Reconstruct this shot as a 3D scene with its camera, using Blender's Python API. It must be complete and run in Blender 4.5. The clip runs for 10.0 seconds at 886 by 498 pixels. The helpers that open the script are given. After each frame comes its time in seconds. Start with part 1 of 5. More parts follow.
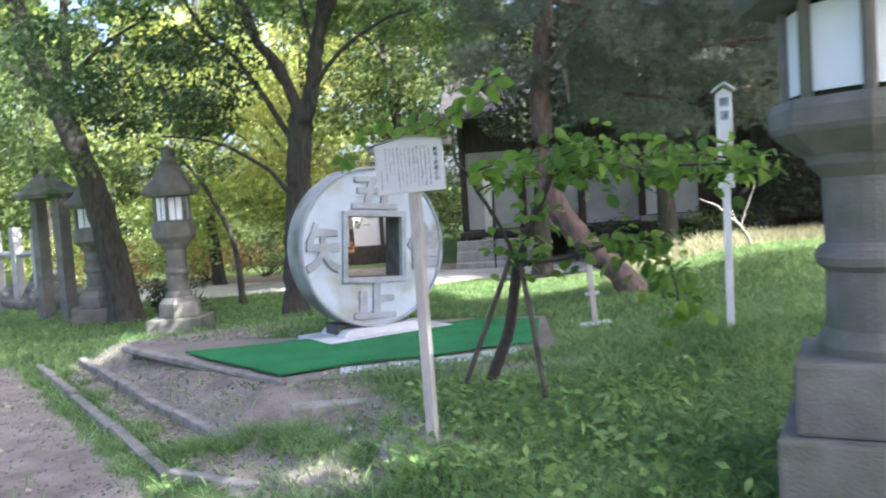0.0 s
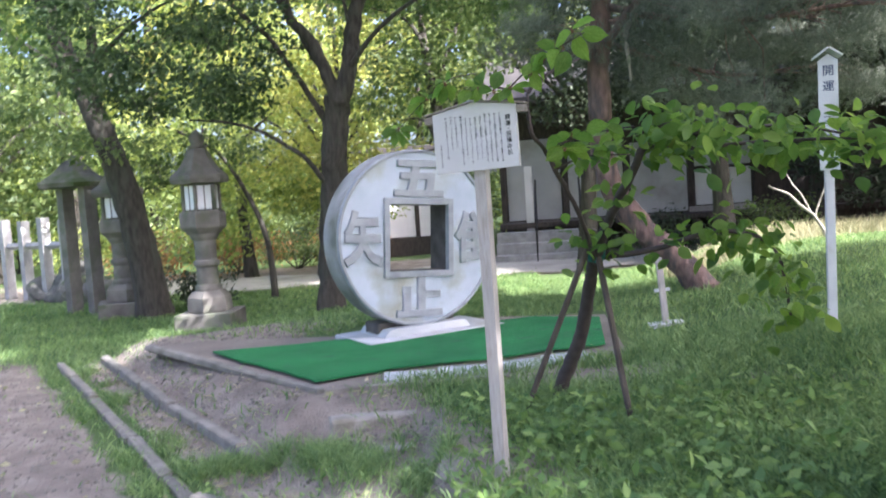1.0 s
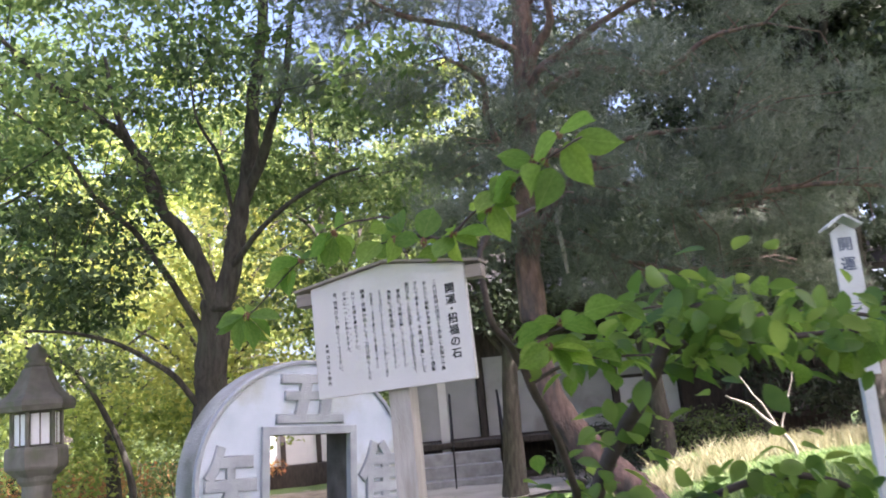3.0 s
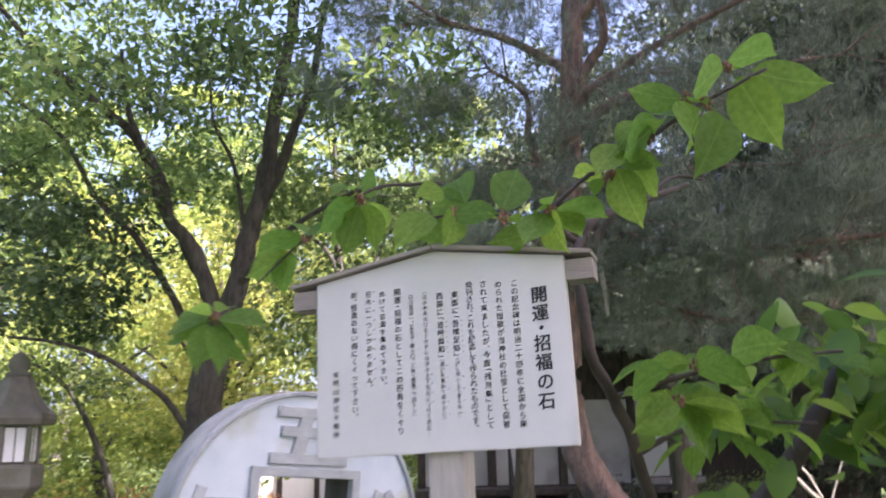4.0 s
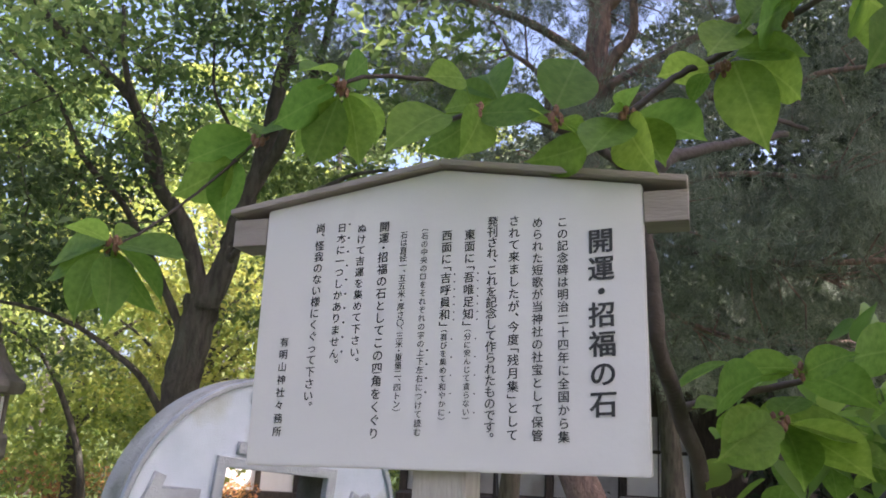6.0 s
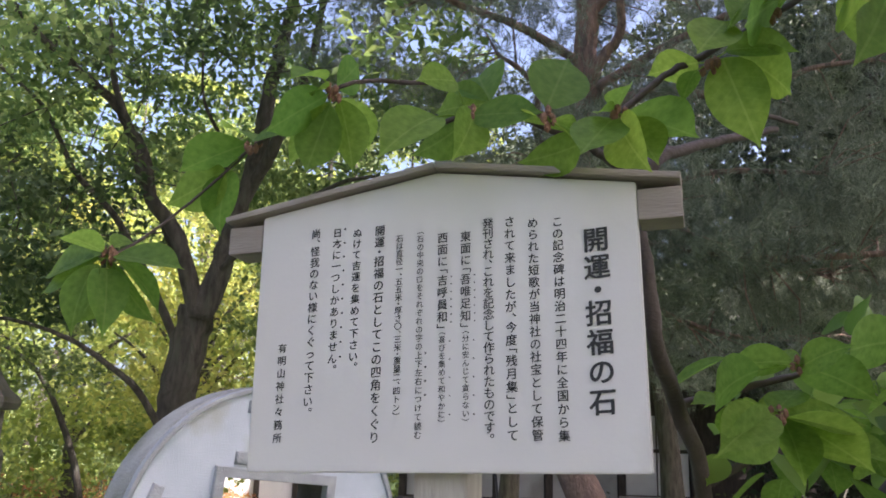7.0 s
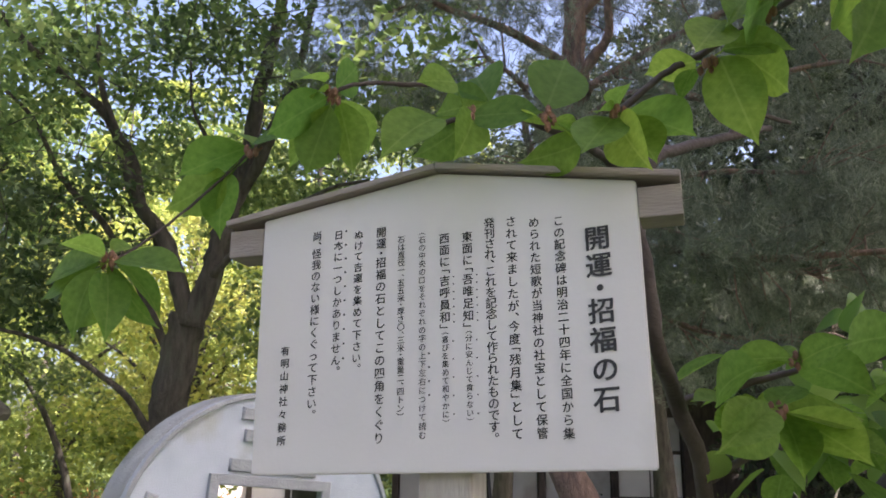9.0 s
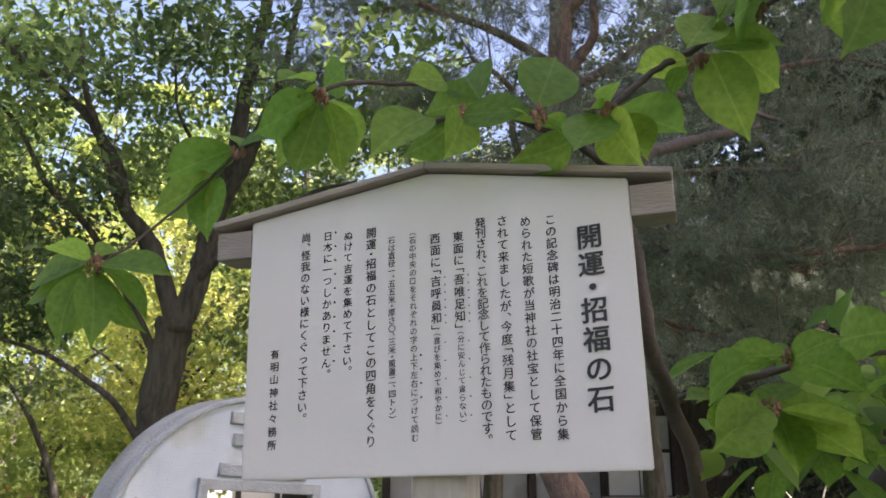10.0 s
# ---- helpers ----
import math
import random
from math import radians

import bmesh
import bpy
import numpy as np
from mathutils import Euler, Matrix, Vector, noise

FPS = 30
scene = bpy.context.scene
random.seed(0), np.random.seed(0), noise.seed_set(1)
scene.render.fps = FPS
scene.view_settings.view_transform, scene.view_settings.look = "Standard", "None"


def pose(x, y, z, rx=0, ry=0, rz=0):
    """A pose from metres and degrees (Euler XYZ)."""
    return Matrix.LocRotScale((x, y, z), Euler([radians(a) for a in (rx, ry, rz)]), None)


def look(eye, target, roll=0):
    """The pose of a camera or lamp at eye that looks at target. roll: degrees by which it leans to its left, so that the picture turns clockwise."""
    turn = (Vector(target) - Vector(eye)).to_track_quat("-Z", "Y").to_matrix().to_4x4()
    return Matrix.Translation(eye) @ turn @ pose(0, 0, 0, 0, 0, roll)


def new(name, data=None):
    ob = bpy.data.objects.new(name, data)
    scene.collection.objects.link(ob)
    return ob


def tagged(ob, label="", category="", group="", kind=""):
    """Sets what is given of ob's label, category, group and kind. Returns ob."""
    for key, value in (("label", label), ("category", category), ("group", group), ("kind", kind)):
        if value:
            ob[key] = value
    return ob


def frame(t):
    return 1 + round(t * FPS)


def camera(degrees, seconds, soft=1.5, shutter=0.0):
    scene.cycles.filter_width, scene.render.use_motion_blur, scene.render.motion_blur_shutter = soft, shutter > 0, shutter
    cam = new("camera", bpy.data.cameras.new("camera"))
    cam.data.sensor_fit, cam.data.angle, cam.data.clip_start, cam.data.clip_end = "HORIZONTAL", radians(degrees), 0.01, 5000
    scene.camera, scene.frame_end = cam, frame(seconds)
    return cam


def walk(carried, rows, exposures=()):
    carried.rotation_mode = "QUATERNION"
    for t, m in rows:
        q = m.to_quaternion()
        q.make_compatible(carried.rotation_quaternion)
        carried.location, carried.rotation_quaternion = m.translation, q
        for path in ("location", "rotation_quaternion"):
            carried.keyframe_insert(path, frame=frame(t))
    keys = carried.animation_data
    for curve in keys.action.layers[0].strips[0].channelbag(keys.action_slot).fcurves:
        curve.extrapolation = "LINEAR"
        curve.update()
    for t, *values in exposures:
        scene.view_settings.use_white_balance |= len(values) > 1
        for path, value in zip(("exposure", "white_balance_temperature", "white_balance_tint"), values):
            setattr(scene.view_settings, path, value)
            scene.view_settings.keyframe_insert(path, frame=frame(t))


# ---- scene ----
cam = camera(57.3, 10.0, soft=1.8, shutter=0.5)
PATH = [
    (0, (0.146, 0.365, 1.384), (0.08, 2.36, 1.271), -3.8),
    (0.2, (0.116, 0.483, 1.373), (0.009, 2.475, 1.244), -3.0),
    (0.5, (0.057, 0.66, 1.35), (-0.092, 2.648, 1.197), -3.2),
    (0.7, (0.023, 0.787, 1.349), (-0.137, 2.776, 1.204), -3.1),
    (1, (-0.028, 0.978, 1.351), (-0.171, 2.969, 1.224), -3.8),
    (1.2, (-0.031, 1.113, 1.348), (-0.159, 3.107, 1.285), -4.6),
    (1.5, (-0.045, 1.315, 1.348), (-0.148, 3.313, 1.329), -4.3),
    (1.7, (-0.043, 1.448, 1.359), (-0.145, 3.443, 1.429), -4.8),
    (2, (-0.055, 1.647, 1.358), (-0.042, 3.639, 1.536), -5.0),
    (2.2, (-0.049, 1.797, 1.385), (0.089, 3.782, 1.653), -5.2),
    (2.5, (-0.066, 2.023, 1.401), (0.071, 3.997, 1.691), -4.2),
    (2.7, (-0.066, 2.150, 1.397), (0.067, 4.121, 1.735), -5.7),
    (3.8, (-0.145, 2.85, 1.439), (-0.071, 4.803, 1.863), -2.7),
    (4, (-0.136, 2.941, 1.447), (-0.043, 4.882, 1.919), -1.2),
    (4.5, (-0.104, 3.15, 1.461), (-0.002, 5.084, 1.962), 1.0),
    (5, (-0.11, 3.251, 1.458), (-0.025, 5.197, 1.912), 2.9),
    (5.5, (-0.124, 3.284, 1.457), (-0.035, 5.227, 1.923), 3.7),
    (7, (-0.13, 3.283, 1.455), (-0.022, 5.22, 1.943), 1.8),
    (7.5, (-0.132, 3.277, 1.453), (-0.019, 5.211, 1.948), 1.4),
    (8, (-0.134, 3.276, 1.455), (-0.018, 5.208, 1.955), 0.9),
    (8.5, (-0.138, 3.275, 1.453), (-0.016, 5.207, 1.955), 0.9),
    (9, (-0.14, 3.282, 1.451), (-0.007, 5.214, 1.95), 0.9),
    (9.5, (-0.14, 3.284, 1.452), (0.009, 5.215, 1.951), 0.4),
    (10, (-0.142, 3.289, 1.452), (0.021, 5.218, 1.954), 0.1),
]
SIZE = 1.16          # brings the round stone to its stated 1.55 m
walk(cam, [(t, look(Vector(eye) * SIZE, Vector(target) * SIZE, roll)) for t, eye, target, roll in PATH],
     [(0, 2.23, 5600, 17), (2.0, 2.24, 5850, 25), (4.0, 2.26, 6050, 29), (5.5, 1.97, 6150, 26), (10, 1.88, 6450, 23)])

# ---- world and light ----
SUN_EL, SUN_AZ = 44.0, 122.0          # degrees; azimuth from +y towards +x
world = bpy.data.worlds.new("sky")
scene.world = world
world.use_nodes = True
wn = world.node_tree.nodes
sky = wn.new("ShaderNodeTexSky")
sky.sky_type, sky.sun_disc = "NISHITA", False
sky.sun_elevation, sky.sun_rotation = radians(SUN_EL), radians(SUN_AZ)
sky.air_density, sky.dust_density, sky.ozone_density = 0.8, 6.0, 0.6
wn["Background"].inputs[1].default_value = 0.15
world.node_tree.links.new(sky.outputs[0], wn["Background"].inputs[0])

sun = new("sun", bpy.data.lights.new("sun", "SUN"))
sun.data.energy, sun.data.angle, sun.data.color = 5.0, radians(0.55), (1.0, 0.93, 0.8)
sd = Vector((math.sin(radians(SUN_AZ)) * math.cos(radians(SUN_EL)), math.cos(radians(SUN_AZ)) * math.cos(radians(SUN_EL)), math.sin(radians(SUN_EL))))
sun.matrix_world = Matrix.Translation((8, 6, 20)) @ (-sd).to_track_quat("-Z", "Y").to_matrix().to_4x4()


# ---- materials ----
def material(name, dark, light, scale=8.0, rough=0.8, bump=0.3, bump_scale=60.0, metal=0.0, spot=None, spot_scale=3.0, spot_at=0.6,
             trans=0.0, gain=1.5, per_object=0.0, per_island=0.0, stretch=(1, 1, 1), spec=0.5, veins=False):
    """A procedural surface: two tones by a large noise, fine grain, stains, relief."""
    m = bpy.data.materials.new(name)
    m.use_nodes = True
    nt = m.node_tree
    n, link = nt.nodes, nt.links.new
    b = n["Principled BSDF"]
    co = n.new("ShaderNodeTexCoord")
    mp = n.new("ShaderNodeMapping")
    mp.inputs["Scale"].default_value = stretch
    link(co.outputs["Object"], mp.inputs[0])
    big = n.new("ShaderNodeTexNoise")
    big.inputs["Scale"].default_value, big.inputs["Detail"].default_value = scale, 6
    link(mp.outputs[0], big.inputs[0])
    ramp = n.new("ShaderNodeValToRGB")
    ramp.color_ramp.elements[0].position, ramp.color_ramp.elements[1].position = 0.3, 0.7
    ramp.color_ramp.elements[0].color, ramp.color_ramp.elements[1].color = (*dark, 1), (*light, 1)
    link(big.outputs[0], ramp.inputs[0])
    col = ramp.outputs[0]
    if spot:
        st = n.new("ShaderNodeTexNoise")
        st.inputs["Scale"].default_value, st.inputs["Detail"].default_value = spot_scale, 8
        link(mp.outputs[0], st.inputs[0])
        r2 = n.new("ShaderNodeValToRGB")
        r2.color_ramp.elements[0].position, r2.color_ramp.elements[1].position = spot_at - 0.06, spot_at + 0.1
        link(st.outputs[0], r2.inputs[0])
        mx = n.new("ShaderNodeMixRGB")
        mx.inputs[2].default_value = (*spot, 1)
        link(r2.outputs[0], mx.inputs[0])
        link(col, mx.inputs[1])
        col = mx.outputs[0]
    if veins:
        xyz = n.new("ShaderNodeSeparateXYZ")
        link(co.outputs["Object"], xyz.inputs[0])

        def calc(op, a, b=0.0, c=0.0):
            q = n.new("ShaderNodeMath")
            q.operation = op
            for k, v in enumerate((a, b, c)):
                if isinstance(v, (int, float)):
                    q.inputs[k].default_value = v
                else:
                    link(v, q.inputs[k])
            return q.outputs[0]

        side = calc("ABSOLUTE", xyz.outputs[0])
        rib = calc("LESS_THAN", side, 0.011)
        wave = calc("FRACT", calc("MULTIPLY_ADD", side, -7.0, calc("MULTIPLY", xyz.outputs[1], 9.0)))
        fine_rib = calc("MULTIPLY", calc("LESS_THAN", wave, 0.1), 0.35)
        mv = n.new("ShaderNodeMixRGB")
        link(calc("MULTIPLY", calc("MAXIMUM", rib, fine_rib), 0.22), mv.inputs[0])
        link(col, mv.inputs[1])
        mv.inputs[2].default_value = (min(1, light[0] * 1.9), min(1, light[1] * 1.5), min(1, light[2] * 2.2), 1)
        col = mv.outputs[0]
    if per_object or per_island:
        hsv = n.new("ShaderNodeHueSaturation")
        if per_object:
            rnd = n.new("ShaderNodeObjectInfo").outputs["Random"]
        else:
            rnd = n.new("ShaderNodeNewGeometry").outputs["Random Per Island"]
        k = per_object or per_island
        mr = n.new("ShaderNodeMapRange")
        mr.inputs[3].default_value, mr.inputs[4].default_value = 1 - k, 1 + k
        link(rnd, mr.inputs[0])
        link(mr.outputs[0], hsv.inputs["Value"])
        mh = n.new("ShaderNodeMapRange")
        mh.inputs[3].default_value, mh.inputs[4].default_value = 0.5 + 0.06 * k, 0.5 - 0.06 * k
        link(rnd, mh.inputs[0])
        link(mh.outputs[0], hsv.inputs["Hue"])
        link(col, hsv.inputs["Color"])
        col = hsv.outputs[0]
    link(col, b.inputs["Base Color"])
    b.inputs["Roughness"].default_value, b.inputs["Metallic"].default_value = rough, metal
    b.inputs["Specular IOR Level"].default_value = spec
    if bump:
        fine = n.new("ShaderNodeTexNoise")
        fine.inputs["Scale"].default_value, fine.inputs["Detail"].default_value = bump_scale, 5
        link(mp.outputs[0], fine.inputs[0])
        bp = n.new("ShaderNodeBump")
        bp.inputs["Strength"].default_value, bp.inputs["Distance"].default_value = bump, 0.02
        link(fine.outputs[0], bp.inputs["Height"])
        link(bp.outputs[0], b.inputs["Normal"])
    if trans:
        tr = n.new("ShaderNodeBsdfTranslucent")
        hv = n.new("ShaderNodeHueSaturation")
        hv.inputs["Saturation"].default_value, hv.inputs["Value"].default_value, hv.inputs["Hue"].default_value = 1.05, gain, 0.488
        link(col, hv.inputs["Color"])
        link(hv.outputs[0], tr.inputs[0])
        ms = n.new("ShaderNodeMixShader")
        ms.inputs[0].default_value = trans
        link(b.outputs[0], ms.inputs[1])
        link(tr.outputs[0], ms.inputs[2])
        link(ms.outputs[0], n["Material Output"].inputs[0])
    return m


GRANITE = material("weathered_granite", (0.105, 0.098, 0.088), (0.2, 0.187, 0.168), 5, 0.9, 0.3, 90, spot=(0.10, 0.115, 0.075), spot_scale=4, spot_at=0.56)
GRANITE_LIGHT = material("pale_granite", (0.27, 0.265, 0.265), (0.42, 0.415, 0.41), 7, 0.85, 0.35, 120, spot=(0.24, 0.24, 0.22), spot_scale=2.5, spot_at=0.62)
COIN_FACE = material("dressed_coin_stone", (0.375, 0.43, 0.50), (0.475, 0.53, 0.60), 4, 0.8, 0.3, 150, spot=(0.31, 0.32, 0.27), spot_scale=2.2, spot_at=0.56)
COIN_RIM = material("rough_coin_rim", (0.22, 0.22, 0.215), (0.36, 0.36, 0.35), 6, 0.92, 0.6, 70, spot=(0.16, 0.165, 0.14), spot_scale=3, spot_at=0.55)
RELIEF = material("grey_relief_stone", (0.25, 0.268, 0.287), (0.345, 0.368, 0.388), 9, 0.9, 0.5, 110)
WHITE_STONE = material("white_base_stone", (0.42, 0.44, 0.46), (0.55, 0.57, 0.58), 5, 0.8, 0.25, 100, spot=(0.40, 0.40, 0.36), spot_scale=3, spot_at=0.62)
KERB = material("worn_kerb_stone", (0.15, 0.139, 0.12), (0.275, 0.257, 0.226), 7, 0.95, 0.6, 80, spot=(0.15, 0.14, 0.11), spot_scale=5, spot_at=0.57, per_object=0.14)
WORN_STEP = material("pale_worn_step_stone", (0.25, 0.232, 0.208), (0.40, 0.375, 0.335), 6, 0.95, 0.6, 70, spot=(0.2, 0.18, 0.14), spot_scale=5, spot_at=0.58, per_object=0.12)
# earth darkened to hold the shadow on the platform's riser
SHADED_EARTH = material("shaded_packed_earth", (0.055, 0.044, 0.035), (0.12, 0.098, 0.078), 9, 0.95, 0.9, 60, spot=(0.06, 0.075, 0.035), spot_scale=7, spot_at=0.6)
CARPET = material("green_turf_mat", (0.01, 0.165, 0.046), (0.024, 0.255, 0.07), 3, 0.95, 0.8, 500, spot=(0.03, 0.15, 0.06), spot_scale=6, spot_at=0.62)
PAPER = material("window_paper", (0.66, 0.68, 0.72), (0.78, 0.79, 0.82), 3, 0.7, 0.05, 60)
BOARD = material("white_painted_board", (0.51, 0.495, 0.49), (0.57, 0.56, 0.557), 5, 0.6, 0.03, 160, spot=(0.45, 0.435, 0.41), spot_scale=9, spot_at=0.66)
ROOF_WOOD = material("greyed_roof_board", (0.225, 0.19, 0.176), (0.32, 0.278, 0.258), 9, 0.8, 0.3, 90, stretch=(1, 6, 6))
POST_WOOD = material("bare_post_wood", (0.34, 0.31, 0.29), (0.47, 0.44, 0.41), 10, 0.8, 0.3, 90, stretch=(6, 6, 0.8), spot=(0.30, 0.27, 0.24), spot_scale=8, spot_at=0.6)
INK = material("black_ink", (0.012, 0.012, 0.014), (0.02, 0.02, 0.023), 9, 0.6, 0)
BLUE_INK = material("faded_blue_ink", (0.05, 0.07, 0.13), (0.07, 0.09, 0.16), 9, 0.7, 0)
WHITE_WOOD = material("white_painted_wood", (0.50, 0.52, 0.54), (0.64, 0.66, 0.67), 6, 0.65, 0.15, 90, spot=(0.42, 0.42, 0.39), spot_scale=7, spot_at=0.64)
BARK = material("dark_rough_bark", (0.03, 0.026, 0.021), (0.085, 0.075, 0.062), 9, 0.95, 1.0, 38, stretch=(3, 3, 0.7), spot=(0.075, 0.08, 0.06), spot_scale=4, spot_at=0.6)
CHERRY_BARK = material("young_cherry_bark", (0.04, 0.03, 0.026), (0.07, 0.054, 0.047), 22, 0.8, 0.25, 90, stretch=(1, 1, 1.3))
BLEACHED = material("bleached_dead_wood", (0.25, 0.225, 0.19), (0.40, 0.365, 0.315), 9, 0.85, 0.4, 70, stretch=(3, 3, 0.7))
# pale stone colour raised further to carry the yard's sunlight
PALE_GRAVEL = material("pale_sunny_gravel", (0.40, 0.37, 0.33), (0.56, 0.53, 0.48), 2, 0.95, 0.6, 60, spot=(0.34, 0.31, 0.26), spot_scale=1.5, spot_at=0.58)
PINE_BARK = material("red_pine_bark", (0.115, 0.077, 0.066), (0.25, 0.165, 0.14), 12, 0.95, 1.0, 45, stretch=(2.5, 2.5, 0.8), spot=(0.09, 0.075, 0.07), spot_scale=5, spot_at=0.55)
POLE = material("brown_prop_pole", (0.06, 0.048, 0.038), (0.13, 0.105, 0.085), 10, 0.9, 0.6, 60, stretch=(3, 3, 0.6))
LEAF = material("cherry_leaf", (0.09, 0.168, 0.028), (0.142, 0.24, 0.046), 12, 0.55, 0.06, 120, trans=0.62, gain=1.95, per_object=0.22, spec=0.25, veins=True)
LEAF_REST = material("cherry_leaf_joined", (0.09, 0.165, 0.032), (0.14, 0.235, 0.055), 12, 0.4, 0.06, 120, trans=0.55, gain=1.6, per_island=0.35, spec=0.3)
LEAF_MID = material("tree_leaf", (0.075, 0.118, 0.036), (0.14, 0.19, 0.066), 2, 0.55, 0, trans=0.5, per_island=0.35)
LEAF_TREE = material("shaded_tree_leaf", (0.075, 0.135, 0.045), (0.155, 0.22, 0.078), 2, 0.6, 0, trans=0.58, per_island=0.4, spec=0.3)
# sunlight on the far woods is put into these two brighter leaf colours
LEAF_SUN = material("sunlit_tone_leaf", (0.15, 0.22, 0.05), (0.34, 0.39, 0.115), 0.9, 0.55, 0, trans=0.5, per_island=0.32)
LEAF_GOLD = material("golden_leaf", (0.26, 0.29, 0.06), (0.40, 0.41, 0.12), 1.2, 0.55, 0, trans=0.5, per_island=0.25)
# darker copy of the tree leaf, painting the shadow sides of clumps
LEAF_CLUMP_SHADE = material("clump_shade_leaf", (0.042, 0.075, 0.032), (0.085, 0.125, 0.052), 2, 0.6, 0, trans=0.35, per_island=0.4, spec=0.3)
# the woods' deep shade is put into this dark leaf colour
LEAF_DARK = material("deep_shade_leaf", (0.03, 0.048, 0.026), (0.058, 0.08, 0.042), 1.0, 0.6, 0, trans=0.25, per_island=0.4)
LEAF_RED = material("reddish_azalea_leaf", (0.32, 0.15, 0.07), (0.42, 0.27, 0.10), 2.0, 0.6, 0, trans=0.4, per_island=0.4)
NEEDLE = material("pine_needle", (0.098, 0.122, 0.09), (0.17, 0.2, 0.148), 1.5, 0.55, 0, trans=0.25, per_island=0.35)
BLADE = material("grass_blade", (0.125, 0.215, 0.07), (0.22, 0.325, 0.125), 1.6, 0.6, 0, trans=0.4, per_island=0.4)
WEED = material("broad_weed_leaf", (0.125, 0.225, 0.055), (0.22, 0.335, 0.105), 2.5, 0.55, 0, trans=0.4, per_island=0.35)
STRAW = material("pale_seed_grass", (0.26, 0.26, 0.13), (0.42, 0.40, 0.25), 2.5, 0.7, 0, trans=0.35, per_island=0.3)
GRAVEL = material("pale_gravel", (0.17, 0.145, 0.12), (0.285, 0.255, 0.222), 1.4, 0.95, 0.9, 130, spot=(0.22, 0.19, 0.16), spot_scale=6, spot_at=0.58)
# darker copy of the white plaster, holding the shade on the hall front
PLASTER_SHADE = material("shaded_plaster", (0.34, 0.345, 0.35), (0.44, 0.445, 0.45), 2, 0.85, 0.1, 60, spot=(0.29, 0.285, 0.27), spot_scale=1.5, spot_at=0.6)
PLASTER = material("white_plaster", (0.62, 0.62, 0.62), (0.74, 0.74, 0.73), 2, 0.85, 0.1, 60, spot=(0.52, 0.51, 0.49), spot_scale=1.5, spot_at=0.62)
DARK_WOOD = material("dark_stained_timber", (0.022, 0.018, 0.016), (0.06, 0.048, 0.04), 6, 0.75, 0.3, 50, stretch=(4, 4, 1))
ROOF_METAL = material("dark_brown_sheet_roof", (0.03, 0.027, 0.025), (0.06, 0.054, 0.05), 2, 0.85, 0.1, 40)
ROCK = material("mossy_dark_rock", (0.055, 0.055, 0.05), (0.16, 0.155, 0.14), 4, 0.95, 1.0, 25, spot=(0.06, 0.085, 0.03), spot_scale=3, spot_at=0.55)
BUD = material("brown_bud_scale", (0.11, 0.055, 0.032), (0.2, 0.105, 0.06), 60, 0.8, 0.4, 200)
GREEN_NET = material("green_tree_tie", (0.01, 0.09, 0.07), (0.02, 0.15, 0.11), 30, 0.7, 0.5, 200)
# dark tone chosen for the shade in the coin's hole; rear support shares it
LINING = material("hole_shade_dark_stone", (0.05, 0.045, 0.04), (0.11, 0.10, 0.09), 8, 0.95, 0.4, 80)
IRON = material("black_iron", (0.015, 0.015, 0.016), (0.03, 0.03, 0.032), 12, 0.5, 0.1, 80, metal=0.6)


# ---- small mesh kit ----
def obj(name, bm, mat, parent=None, label="", smooth=False):
    me = bpy.data.meshes.new(name)
    bm.normal_update()
    bm.to_mesh(me)
    bm.free()
    if smooth:
        me.shade_smooth()
    me.materials.append(mat)
    ob = new(name, me)
    if parent:
        ob.parent = parent
    if label:
        ob["label"] = label
    return ob


part = obj


def thing(name, m, label, category, group="", kind=""):
    ob = new(name)
    ob.empty_display_size = 0.1
    ob.matrix_basis = m
    return tagged(ob, label, category, group, kind)


def box(bm, x0, x1, y0, y1, z0, z1, bevel=0.0, m=None):
    vs = bmesh.ops.create_cube(bm, size=1.0)["verts"]
    mm = Matrix.LocRotScale(((x0 + x1) / 2, (y0 + y1) / 2, (z0 + z1) / 2), None, (x1 - x0, y1 - y0, z1 - z0))
    bmesh.ops.transform(bm, matrix=mm if m is None else m @ mm, verts=vs)
    if bevel:
        es = list({e for v in vs for e in v.link_edges})
        bmesh.ops.bevel(bm, geom=es, offset=bevel, segments=2, affect="EDGES", profile=0.6)
    return bm


def boxbm(*a, **k):
    return box(bmesh.new(), *a, **k)


def prism(bm, pts, z0, z1, bevel=0.0):
    """An upright prism over a plan polygon."""
    f = bm.faces.new([bm.verts.new((x, y, z0)) for x, y in pts])
    r = bmesh.ops.extrude_face_region(bm, geom=[f])
    bmesh.ops.translate(bm, vec=(0, 0, z1 - z0), verts=[g for g in r["geom"] if isinstance(g, bmesh.types.BMVert)])
    bmesh.ops.recalc_face_normals(bm, faces=bm.faces)
    if bevel:
        bmesh.ops.bevel(bm, geom=list(bm.edges), offset=bevel, segments=2, affect="EDGES", profile=0.6)
    return bm


def lathe(bm, prof, n=24, twist=0.0, jitter=0.0, rng=None):
    """Rings of radius r at height z, closed at both ends."""
    rings = []
    for r, z in prof:
        ring = []
        for i in range(n):
            a = 2 * math.pi * (i + twist) / n
            k = 1 + (rng.uniform(-jitter, jitter) if rng else 0)
            ring.append(bm.verts.new((r * k * math.cos(a), r * k * math.sin(a), z)))
        rings.append(ring)
    for a, b in zip(rings, rings[1:]):
        for i in range(n):
            bm.faces.new((a[i], a[(i + 1) % n], b[(i + 1) % n], b[i]))
    bm.faces.new(rings[0][::-1])
    bm.faces.new(rings[-1])
    return bm


